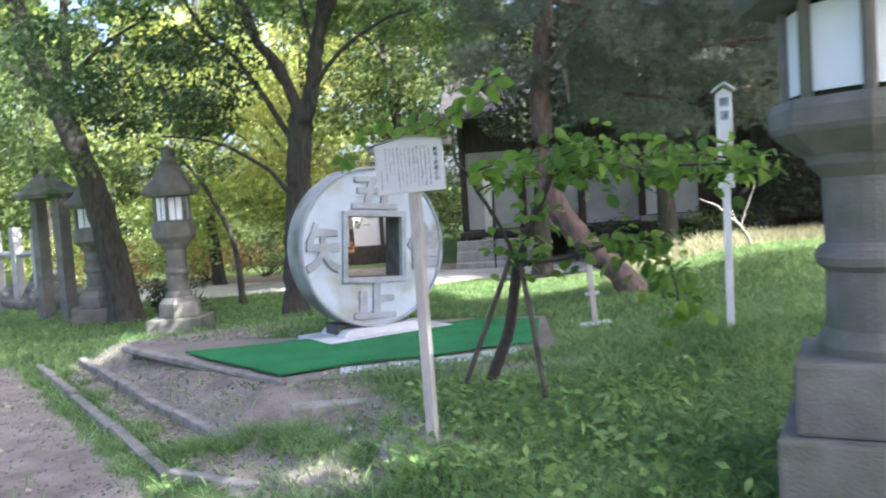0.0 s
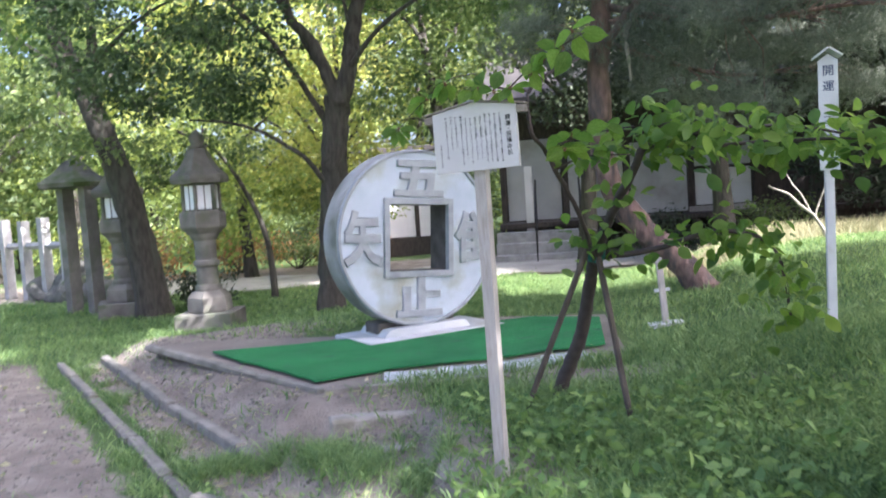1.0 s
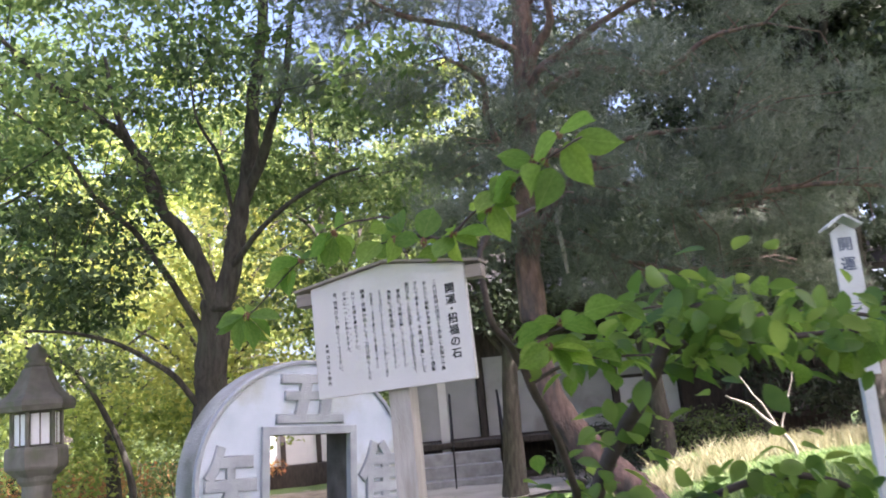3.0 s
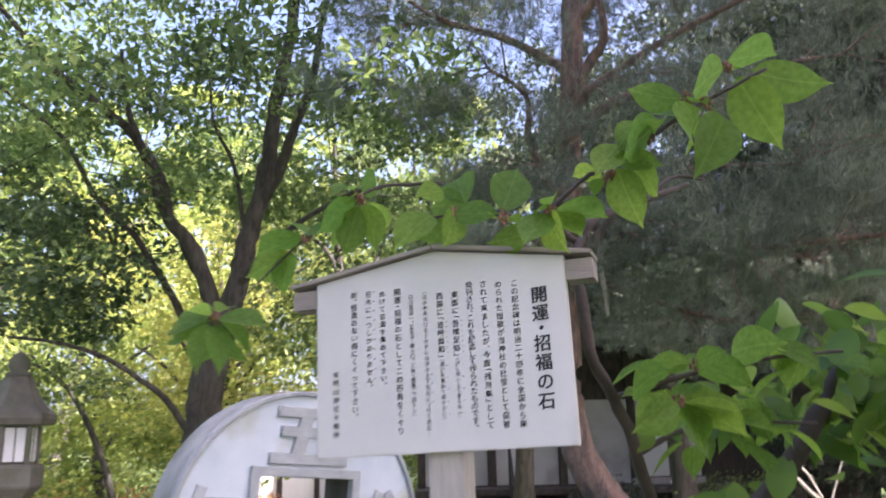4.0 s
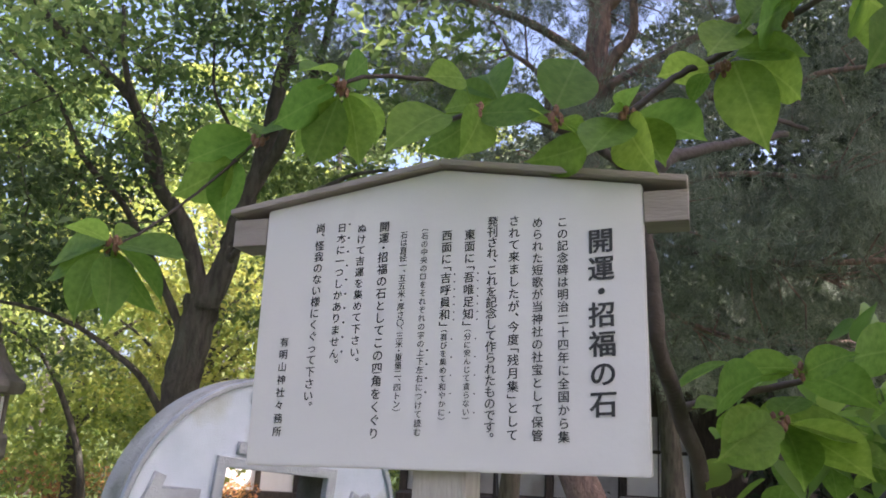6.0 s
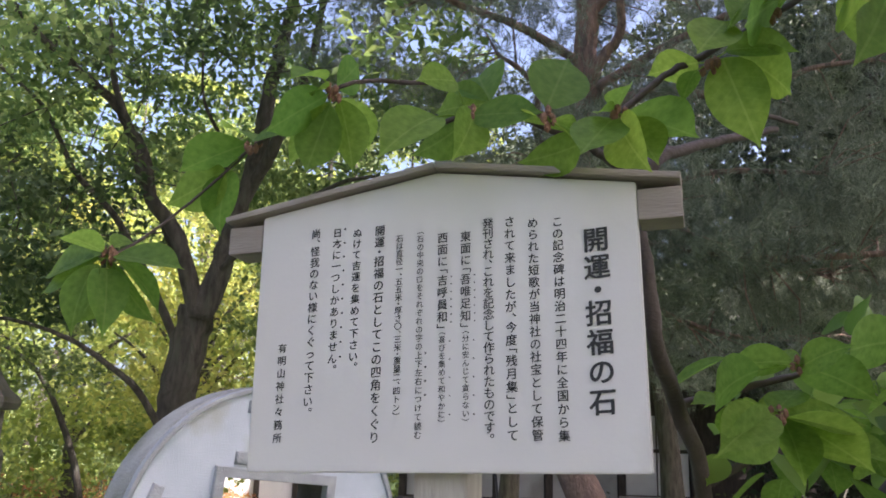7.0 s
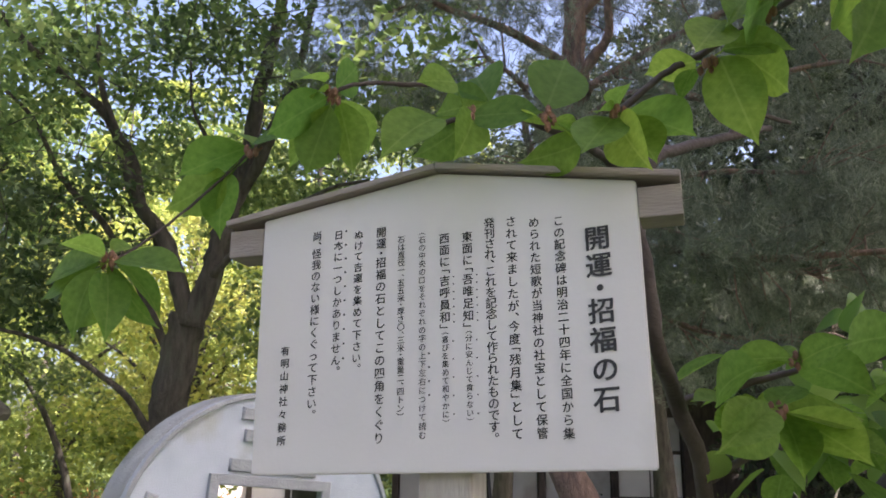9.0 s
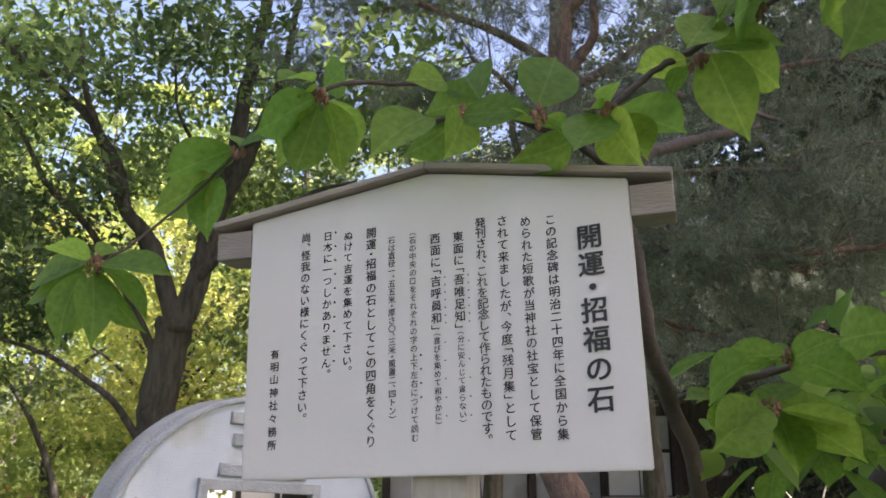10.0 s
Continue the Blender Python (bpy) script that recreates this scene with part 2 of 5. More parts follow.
def tube(bm, pts, radii, n=8, rough=0.0, rng=None):
    """A tapered limb along points, with slight unevenness."""
    pts = [Vector(p) for p in pts]
    rings = []
    for i, p in enumerate(pts):
        d = (pts[min(i + 1, len(pts) - 1)] - pts[max(i - 1, 0)]).normalized()
        q = d.to_track_quat("Z", "Y")
        ring = []
        for k in range(n):
            a = 2 * math.pi * k / n
            r = radii[i] * (1 + (rng.uniform(-rough, rough) if rng else 0))
            ring.append(bm.verts.new(p + q @ Vector((r * math.cos(a), r * math.sin(a), 0))))
        rings.append(ring)
    for a, b in zip(rings, rings[1:]):
        for k in range(n):
            bm.faces.new((a[k], a[(k + 1) % n], b[(k + 1) % n], b[k]))
    bm.faces.new(rings[0][::-1])
    bm.faces.new(rings[-1])
    return bm


def bend(pts, steps=5, wob=0.0, rng=None):
    """A smooth line through points."""
    pts = [Vector(p) for p in pts]
    out = []
    for i in range(len(pts) - 1):
        p0, p1, p2, p3 = pts[max(i - 1, 0)], pts[i], pts[i + 1], pts[min(i + 2, len(pts) - 1)]
        for s in range(steps):
            t = s / steps
            v = 0.5 * ((2 * p1) + (p2 - p0) * t + (2 * p0 - 5 * p1 + 4 * p2 - p3) * t * t + (3 * p1 - p0 - 3 * p2 + p3) * t ** 3)
            if rng and wob and (i or s):
                v += Vector((rng.uniform(-wob, wob), rng.uniform(-wob, wob), rng.uniform(-wob, wob)))
            out.append(v)
    out.append(pts[-1])
    return out


def taper(n, r0, r1):
    return [r0 + (r1 - r0) * i / max(1, n - 1) for i in range(n)]


def fast_mesh(name, verts, faces, mat, parent=None, label=""):
    """A mesh from numpy arrays: verts (n,3), faces (m,3 or 4)."""
    me = bpy.data.meshes.new(name)
    k = faces.shape[1]
    me.vertices.add(len(verts))
    me.vertices.foreach_set("co", verts.astype(np.float32).ravel())
    me.loops.add(len(faces) * k)
    me.loops.foreach_set("vertex_index", faces.astype(np.int32).ravel())
    me.polygons.add(len(faces))
    me.polygons.foreach_set("loop_start", np.arange(0, len(faces) * k, k, dtype=np.int32))
    me.update(calc_edges=True)
    me.materials.append(mat)
    ob = new(name, me)
    if parent:
        ob.parent = parent
    if label:
        ob["label"] = label
    return ob


def rotations(rs, n, droop=0.0, flat=0.6):
    """Random frames: leaf axis mostly sideways, face mostly up."""
    az = rs.uniform(0, 2 * np.pi, n)
    el = rs.normal(-droop, flat, n)
    roll = rs.normal(0, 0.7, n)
    ax = np.stack([np.cos(az) * np.cos(el), np.sin(az) * np.cos(el), np.sin(el)], 1)
    side = np.stack([-np.sin(az), np.cos(az), np.zeros(n)], 1)
    up = np.cross(ax, side)
    s2 = side * np.cos(roll)[:, None] + up * np.sin(roll)[:, None]
    return ax, s2, np.cross(ax, s2)


def leaf_cloud(name, pts, size, mat, rs, parent=None, label="", droop=0.3, wide=0.5, flat=0.6):
    """Many small folded leaves (two quads each) at points."""
    n = len(pts)
    ax, sd_, up = rotations(rs, n, droop, flat)
    L = size * rs.uniform(0.6, 1.3, n)[:, None]
    base, tip = pts, pts + ax * L
    mid = pts + ax * L * 0.5
    a = mid + sd_ * L * wide * 0.5 + up * L * 0.1
    b = mid - sd_ * L * wide * 0.5 + up * L * 0.1
    v = np.stack([base, a, tip, b], 1).reshape(-1, 3)
    i = np.arange(n)[:, None] * 4
    f = np.concatenate([i + np.array([[0, 1, 2]]), i + np.array([[0, 2, 3]])], 0)
    return fast_mesh(name, v, f, mat, parent, label)


def clumps(rs, centres, radii, per, squash=0.6, hollow=0.35):
    """Points in uneven tufts round centres."""
    out = []
    for c, r in zip(centres, radii):
        m = max(3, int(per * r * r))
        d = rs.normal(0, 1, (m, 3))
        d /= np.linalg.norm(d, axis=1)[:, None]
        q = d * (hollow + (1 - hollow) * rs.uniform(0, 1, (m, 1)) ** 0.6) * r
        q[:, 2] *= squash
        out.append(np.asarray(c) + q)
    return np.concatenate(out, 0)


def scatter(rs, lo, hi, n):
    return rs.uniform(0, 1, (n, 3)) * (np.array(hi) - np.array(lo)) + np.array(lo)


def ss(a, lo, hi):
    t = np.clip((a - lo) / (hi - lo), 0, 1)
    return t * t * (3 - 2 * t)


# ---- ground ----
def kerb_side(x, y):
    """Metres to the lawn side of the lowest kerb line."""
    return ((x + 1.48) * 3.39 + (y - 4.41) * 2.47) / 4.19


def ground_z(x, y):
    x, y = np.asarray(x, float), np.asarray(y, float)
    d = kerb_side(x, y)
    near = 1 - ss(y + 1.0 * ss(-x, 1.5, 3.0), 8.6, 10.5)
    z = 0.05 + 0.03 * ss(-y, -7, -4)
    z = z + near * (0.05 * ss(d, 0.0, 0.1) + 0.06 * ss(d, 0.38, 0.5) + 0.14 * ss(np.minimum(d, y - 4.45 + 2.0 * ss(x, -0.5, -0.1)), 0.42, 0.75))
    z = z - 0.035 * ss(x, -0.6, -0.25) * (1 - ss(y, 4.9, 5.6))
    z = z + 0.14 * ss(x, 0.5, 2.0) * ss(y, 3.0, 6.0) * (1 - ss(y, 11.5, 14))
    z = z + 0.42 * ss(x, 1.6, 3.4) * ss(y, 6.0, 10.8) * (1 - ss(y, 11.2, 14))
    z = z + 0.06 * ss(y, 10, 16)
    z = z + 0.9 * ss(-x, 7, 18) * ss(y, 14, 22) + 2.5 * ss(y, 22, 60)
    bumps = 0.012 * np.sin(3.1 * x + 1.3 * y) * np.sin(2.3 * y - 0.7 * x) + 0.006 * np.sin(9.1 * x + 2) * np.sin(8.3 * y)
    return z + bumps * (0.35 + 0.65 * ss(y, 8, 9))


def axis_lines(segs):
    return np.unique(np.concatenate([np.arange(a, b, s) for a, b, s in segs] + [[segs[-1][1]]]).round(4))


gx = axis_lines([(-400, -60, 34), (-60, -14, 3), (-14, -5, 0.3), (-5, 4.5, 0.07), (4.5, 14, 0.35), (14, 60, 3), (60, 400, 34)])
gy = axis_lines([(-400, -60, 34), (-60, -6, 3), (-6, 1.5, 0.3), (1.5, 9.5, 0.07), (9.5, 24, 0.3), (24, 60, 3), (60, 400, 34)])
GX, GY = np.meshgrid(gx, gy)
GZ = ground_z(GX, GY)
nx_, ny_ = len(gx), len(gy)
ii, jj = np.meshgrid(np.arange(nx_ - 1), np.arange(ny_ - 1))
q0 = (jj * nx_ + ii).ravel()
gfaces = np.stack([q0, q0 + 1, q0 + nx_ + 1, q0 + nx_], 1)


def ground_material():
    m = bpy.data.materials.new("lawn_and_soil")
    m.use_nodes = True
    nt = m.node_tree
    n, link = nt.nodes, nt.links.new
    b = n["Principled BSDF"]
    b.inputs["Roughness"].default_value = 0.95
    co = n.new("ShaderNodeTexCoord")

    def noisy(scale, detail=6):
        t = n.new("ShaderNodeTexNoise")
        t.inputs["Scale"].default_value, t.inputs["Detail"].default_value = scale, detail
        link(co.outputs["Object"], t.inputs[0])
        return t.outputs[0]

    def ramp(src, p0, p1, c0, c1):
        r = n.new("ShaderNodeValToRGB")
        r.color_ramp.elements[0].position, r.color_ramp.elements[1].position = p0, p1
        r.color_ramp.elements[0].color, r.color_ramp.elements[1].color = (*c0, 1), (*c1, 1)
        link(src, r.inputs[0])
        return r.outputs[0]

    grass = ramp(noisy(1.7), 0.3, 0.7, (0.06, 0.105, 0.025), (0.105, 0.165, 0.042))
    soil = ramp(noisy(5), 0.3, 0.7, (0.165, 0.135, 0.112), (0.31, 0.268, 0.226))
    at = n.new("ShaderNodeAttribute")
    at.attribute_name = "bare"
    add = n.new("ShaderNodeMath")
    add.operation = "ADD"
    link(at.outputs["Fac"], add.inputs[0])
    sc = n.new("ShaderNodeMath")
    sc.operation = "MULTIPLY_ADD"
    sc.inputs[1].default_value, sc.inputs[2].default_value = 1.3, -0.65
    link(noisy(4.0, 8), sc.inputs[0])
    link(sc.outputs[0], add.inputs[1])
    fac = ramp(add.outputs[0], 0.4, 0.62, (0, 0, 0), (1, 1, 1))
    mx = n.new("ShaderNodeMixRGB")
    link(fac, mx.inputs[0])
    link(grass, mx.inputs[1])
    link(soil, mx.inputs[2])
    link(mx.outputs[0], b.inputs["Base Color"])
    bp = n.new("ShaderNodeBump")
    bp.inputs["Strength"].default_value, bp.inputs["Distance"].default_value = 0.8, 0.03
    link(noisy(70), bp.inputs["Height"])
    link(bp.outputs[0], b.inputs["Normal"])
    return m


def bare(x, y):
    """How bare of grass the soil is, 0 to 1."""
    x, y = np.asarray(x, float), np.asarray(y, float)
    d = kerb_side(x, y)
    path = 1 - ss(d, -0.32, -0.02)
    path = path * (1 - ss(y, 7.6, 8.8)) * (1 - ss(-x - 0.45 * y, 1.2, 2.2))
    terr = ss(d, 0.05, 0.15) * (1 - ss(x + 0.55 * (y - 5), -0.5, -0.12)) * (1 - ss(y, 7.6, 8.4)) * ss(y, 3.5, 3.95) * 0.85
    road = ss(y, 13.0, 13.7) * (1 - ss(y, 17.0, 18.0)) * (1 - ss(-x, 8, 11))
    apron = 0.85 * np.exp(-(((x + 2.3) / 0.9) ** 2 + ((y - 7.9) / 0.55) ** 2)) + 1.0 * np.exp(-(((x - 0.35) / 0.65) ** 2 + ((y - 5.5) / 0.27) ** 2))
    apron = apron + 0.62 * np.exp(-((y - 4.92 + 0.6 * (x - 1.53)) / 0.13) ** 2) * ss(x, 0.9, 1.3) * (1 - ss(x, 2.1, 2.6))
    return np.clip(np.maximum(np.maximum(path, terr), np.maximum(road, apron)), 0, 1)


ground = fast_mesh("ground", np.stack([GX.ravel(), GY.ravel(), GZ.ravel()], 1), gfaces, ground_material())
ground.data.shade_smooth()
att = ground.data.attributes.new("bare", "FLOAT", "POINT")
att.data.foreach_set("value", bare(GX, GY).ravel().astype(np.float32))
tagged(ground, "short green lawn with bare brown soil and gravel patches", "ground", kind="structure")


def gz(x, y):
    return float(ground_z(x, y))


# ---- platform, kerbs and steps ----
SLAB_Z = 0.33
slab_pts = [(-2.84, 7.2), (-1.05, 5.37), (-0.16, 5.52), (0.71, 5.88), (0.78, 7.6), (-0.2, 7.8), (-1.3, 7.22), (-2.5, 7.36)]
slab = obj("platform_slab", prism(bmesh.new(), slab_pts, SLAB_Z - 0.04, SLAB_Z - 0.012, 0.006), GRAVEL)
tagged(slab, "low gritty concrete platform under the round stone", "platform", kind="structure")


def kerb_run(name, label, p, q, z0, z1, width, length, rng, gap=0.012, stone=None):
    """A row of single kerb stones from p to q."""
    run = thing(name, Matrix.Identity(4), label, "kerb", kind="structure")
    p, q = Vector((*p, 0)), Vector((*q, 0))
    d = (q - p).normalized()
    total, s = (q - p).length, 0.0
    while s < total - 0.05:
        ln = min(length * rng.uniform(0.8, 1.2), total - s)
        bm = boxbm(-ln / 2 + gap / 2, ln / 2 - gap / 2, -width / 2, width / 2, z0, z1, 0.012)
        for v in bm.verts:
            v.co += Vector((rng.uniform(-1, 1), rng.uniform(-1, 1), rng.uniform(-1, 1))) * 0.006
        st = part("kerb_stone", bm, stone or KERB, run)
        c = p + d * (s + ln / 2)
        st.matrix_basis = Matrix.Translation((c.x, c.y, rng.uniform(-0.008, 0.008))) @ Matrix.Rotation(math.atan2(d.y, d.x) + rng.uniform(-0.02, 0.02), 4, "Z")
        s += ln
    return run


rk = random.Random(5)
kerb_run("kerb", "worn grey stone kerb edging the gravel path", (-3.98, 7.85), (-1.46, 4.38), -0.05, 0.115, 0.065, 0.8, rk, 0.006)
kerb_run("kerb", "worn stone kerb of the upper step", (-3.55, 7.8), (-2.17, 5.9), 0.0, 0.172, 0.065, 0.7, rk, 0.006)
kerb_run("kerb", "worn stone kerb of the upper step", (-2.15, 5.87), (-1.3, 4.8), 0.0, 0.175, 0.065, 0.7, rk, 0.006)
kerb_run("kerb", "sunken stone kerb among grass by the gravel path", (-1.43, 4.36), (-0.72, 3.92), 0.0, 0.13, 0.07, 0.5, rk)
kerb_run("kerb", "worn pale stone step edge half sunk in soil", (-1.0, 4.6), (-0.5, 4.74), 0.05, 0.192, 0.1, 0.4, rk, 0.004, WORN_STEP)
kerb_run("kerb", "worn pale stone step edge half sunk in soil", (-0.95, 4.98), (-0.26, 5.18), 0.08, 0.276, 0.12, 0.5, rk, 0.004, WORN_STEP)
kerb_run("platform_kerb", "low concrete edging of the platform", (-2.86, 7.17), (-1.07, 5.33), SLAB_Z - 0.04, SLAB_Z + 0.006, 0.055, 0.9, rk, 0.005)
kerb_run("platform_kerb", "low concrete edging of the platform", (-1.03, 5.33), (-0.02, 5.52), SLAB_Z - 0.05, SLAB_Z + 0.006, 0.055, 0.55, rk, 0.006)

cx0, cy0 = sum(p[0] for p in slab_pts) / len(slab_pts), sum(p[1] for p in slab_pts) / len(slab_pts)
# earth face whose dark colour paints in the shadow below the edging
bank = obj("platform_bank", prism(bmesh.new(), [(cx0 + (x - cx0) * 0.985, cy0 + (y - cy0) * 0.985) for x, y in slab_pts], 0.02, SLAB_Z - 0.042, 0.01), SHADED_EARTH)
tagged(bank, "earth packed under the platform edge, shadow put into its dark colour", "platform", kind="structure")

# green mat with a ragged front edge
rc = random.Random(3)
mat_line = [(-2.16, 6.69), (-1.8, 6.26), (-1.46, 5.9), (-1.14, 5.55), (-0.92, 5.66), (-0.71, 5.82), (-0.44, 5.87), (-0.1, 5.95), (0.12, 6.07), (0.48, 6.17), (0.64, 6.26)]
bm = bmesh.new()
front = [bm.verts.new((x + rc.uniform(-0.012, 0.012), y + rc.uniform(-0.02, 0.02), SLAB_Z + 0.004)) for x, y in
         [((1 - t) * mat_line[i][0] + t * mat_line[i + 1][0], (1 - t) * mat_line[i][1] + t * mat_line[i + 1][1]) for i in range(len(mat_line) - 1) for t in (0, 0.25, 0.5, 0.75)]]
back = [bm.verts.new((x, y, SLAB_Z + 0.004)) for x, y in ((0.7, 7.31), (0.19, 7.52), (-0.87, 7.07), (-1.55, 6.81))]
f = bm.faces.new(front + back)
r = bmesh.ops.extrude_face_region(bm, geom=[f])
bmesh.ops.translate(bm, vec=(0, 0, 0.012), verts=[g for g in r["geom"] if isinstance(g, bmesh.types.BMVert)])
bmesh.ops.recalc_face_normals(bm, faces=bm.faces)
tagged(obj("turf_mat", bm, CARPET), "green artificial turf mat with ragged edge on the platform", "mat")

# pale paving pieces showing in front of the mat
for k, (cx, cy, w, dd, a) in enumerate([(-0.6, 5.6, 0.30, 0.2, 8), (-0.29, 5.67, 0.29, 0.22, 9), (0.02, 5.76, 0.3, 0.22, 12), (0.33, 5.9, 0.28, 0.2, 14)]):
    pv = obj("paving_stone", boxbm(-w / 2, w / 2, -dd / 2, dd / 2, -0.03, 0.012, 0.006), WHITE_STONE)
    pv.matrix_basis = pose(cx, cy, SLAB_Z - 0.002, rc.uniform(-1, 1), rc.uniform(-1, 1), a)
    tagged(pv, "pale flat paving stone on the platform", "paving stone", "paving stones")


# ---- round coin stone ----
COIN = pose(-0.642, 7.06, 1.06, 0, 4, 34.3)
coin = thing("coin_monument", COIN, "large round grey stone coin with square hole standing on edge", "monument")
coin.scale = (0.862, 0.862, 0.862)
N = 72


def sq(a, half):
    return half / max(abs(math.cos(a)), abs(math.sin(a)))


def ring_solid(layers):
    """Rings round the axis: (kind, size, y); kind c circle, s square; closed on itself."""
    bm = bmesh.new()
    rings = []
    for kind, size, y in layers:
        ring = []
        for i in range(N):
            a = 2 * math.pi * i / N
            rr = size if kind == "c" else sq(a, size)
            ring.append(bm.verts.new((rr * math.cos(a), y, rr * math.sin(a))))
        rings.append(ring)
    for k in range(len(rings)):
        a, b = rings[k], rings[(k + 1) % len(rings)]
        for i in range(N):
            bm.faces.new((a[i], a[(i + 1) % N], b[(i + 1) % N], b[i]))
    bmesh.ops.recalc_face_normals(bm, faces=bm.faces)
    return bm


part("disc", ring_solid([("s", 0.298, 0.012), ("c", 0.762, 0.012), ("c", 0.775, 0.03), ("c", 0.775, 0.285), ("c", 0.76, 0.30), ("s", 0.298, 0.30)]), COIN_RIM, coin, "rough grey side and back of the stone")
part("face", ring_solid([("s", 0.3, 0.0), ("c", 0.742, 0.0), ("c", 0.742, 0.02), ("s", 0.3, 0.02)]), COIN_FACE, coin, "smooth bluish white stone face")
part("raised_edge", ring_solid([("c", 0.742, 0.015), ("c", 0.742, -0.016), ("c", 0.748, -0.02), ("c", 0.764, -0.02), ("c", 0.770, -0.012), ("c", 0.770, 0.02)]), RELIEF, coin, "raised grey stone edge")
part("hole_frame", ring_solid([("s", 0.29, 0.03), ("s", 0.29, -0.022), ("s", 0.294, -0.026), ("s", 0.338, -0.026), ("s", 0.342, -0.022), ("s", 0.342, 0.012)]), RELIEF, coin, "raised square frame round the hole")
# the shade inside the hole is painted through the lining's dark colour
part("hole_lining", ring_solid([("s", 0.289, 0.03), ("s", 0.289, 0.302), ("s", 0.297, 0.302), ("s", 0.297, 0.03)]), LINING, coin, "inside of the square hole, its shade put into the colour")


def glyph(ch, size, offset=0.0, extrude=0.0, bevel=0.0):
    """One character as a bmesh, centred on its square."""
    cu = bpy.data.curves.new("glyph", "FONT")
    cu.body, cu.size, cu.offset, cu.extrude, cu.bevel_depth, cu.resolution_u = ch, 1.0, offset, extrude, bevel, 4
    ob = bpy.data.objects.new("glyph", cu)
    me = bpy.data.meshes.new_from_object(ob)
    b2 = bmesh.new()
    b2.from_mesh(me)
    bpy.data.objects.remove(ob)
    bpy.data.curves.remove(cu)
    bpy.data.meshes.remove(me)
    bmesh.ops.transform(b2, matrix=Matrix.Scale(size, 4) @ Matrix.Translation((-0.5, -0.38, 0)), verts=b2.verts)
    return b2


for ch, x, z, sx, sz in (("五", 0.0, 0.525, 0.5, 0.37), ("矢", -0.54, 0.0, 0.34, 0.46), ("隹", 0.54, 0.0, 0.34, 0.46), ("止", 0.0, -0.525, 0.46, 0.36)):
    b2 = glyph(ch, 1.0, 0.028, 0.012, 0.02)
    bmesh.ops.transform(b2, matrix=Matrix.Translation((x, 0.004, z)) @ Matrix.Rotation(radians(90), 4, "X") @ Matrix.Diagonal((sx, sz, 0.9, 1)), verts=b2.verts)
    part("relief_character", b2, RELIEF, coin, "raised carved character")

ped = thing("stone_pedestal", pose(-0.642, 7.06, SLAB_Z - 0.004, 0, 0, 34.3), "white stone cradle and slab under the round stone", "pedestal")
bm = bmesh.new()
prof = [(-0.37, 0.0), (0.37, 0.0), (0.35, 0.03), (0.33, 0.055), (0.27, 0.06), (-0.27, 0.06), (-0.32, 0.055), (-0.35, 0.03)]
fr = [bm.verts.new((x, -0.06, z + 0.02)) for x, z in prof]
f = bm.faces.new(fr)
r = bmesh.ops.extrude_face_region(bm, geom=[f])
bmesh.ops.translate(bm, vec=(0, 0.44, 0), verts=[g for g in r["geom"] if isinstance(g, bmesh.types.BMVert)])
bmesh.ops.recalc_face_normals(bm, faces=bm.faces)
part("cradle", bm, WHITE_STONE, ped)
part("rear_support", boxbm(-0.36, 0.3, 0.06, 0.3, 0.0, 0.12, 0.02), LINING, ped, "dark stone support behind the cradle")
part("base_slab", boxbm(-0.55, 0.6, -0.2, 0.45, -0.02, 0.024, 0.008), WHITE_STONE, ped)


# ---- notice board ----
W, H, APEX = 0.3277, 0.221, 0.2468
sign = thing("notice_board", pose(-0.0955, 3.9284, 1.4397, -1.2, -1.8, -21.4), "white wooden notice board with black lettering on a post", "notice board")
bm = bmesh.new()
f = bm.faces.new([bm.verts.new((x, 0, z)) for x, z in ((-W / 2, 0), (W / 2, 0), (W / 2, H), (0, APEX), (-W / 2, H))])
r = bmesh.ops.extrude_face_region(bm, geom=[f])
bmesh.ops.translate(bm, vec=(0, 0.014, 0), verts=[g for g in r["geom"] if isinstance(g, bmesh.types.BMVert)])
bmesh.ops.recalc_face_normals(bm, faces=bm.faces)
bmesh.ops.bevel(bm, geom=list(bm.edges), offset=0.0012, segments=2, affect="EDGES")
part("panel", bm, BOARD, sign, "white painted panel with faint stains")
for s in (-1, 1):
    bm = boxbm(0, 0.2, -0.009, 0.045, 0, 0.0055, 0.0012)
    rf = part("roof_board", bm, ROOF_WOOD, sign, "greyed wooden roof board")
    slope = math.degrees(math.atan2(APEX - H, W / 2))
    rf.matrix_basis = pose(0, 0, APEX + 0.0015, 0, slope, 0) if s > 0 else pose(0, 0, APEX + 0.0012, 0, slope, 0) @ Matrix.Identity(4)
    if s < 0:
        rf.matrix_basis = Matrix.Translation((0, 0, APEX + 0.0012)) @ Matrix.Rotation(radians(-slope), 4, "Y") @ Matrix.Diagonal((-1, 1, 1, 1))
part("back_batten", boxbm(-W / 2 + 0.01, W / 2 - 0.01, 0.0145, 0.033, H - 0.029, H - 0.006, 0.001), ROOF_WOOD, sign)
for x0, x1 in ((-W / 2 - 0.034, -W / 2 - 0.0005), (W / 2 + 0.0005, W / 2 + 0.034)):
    part("end_block", boxbm(x0, x1, 0.0, 0.033, H - 0.0315, H - 0.0065, 0.001), ROOF_WOOD, sign, "greyed wooden end block")
post = part("post", boxbm(-0.0225, 0.0225, 0.016, 0.061, -1.26, H, 0.003), POST_WOOD, sign, "square bare wooden post")
post.matrix_basis = pose(0, 0, 0, 1.2, 1.4, 0)

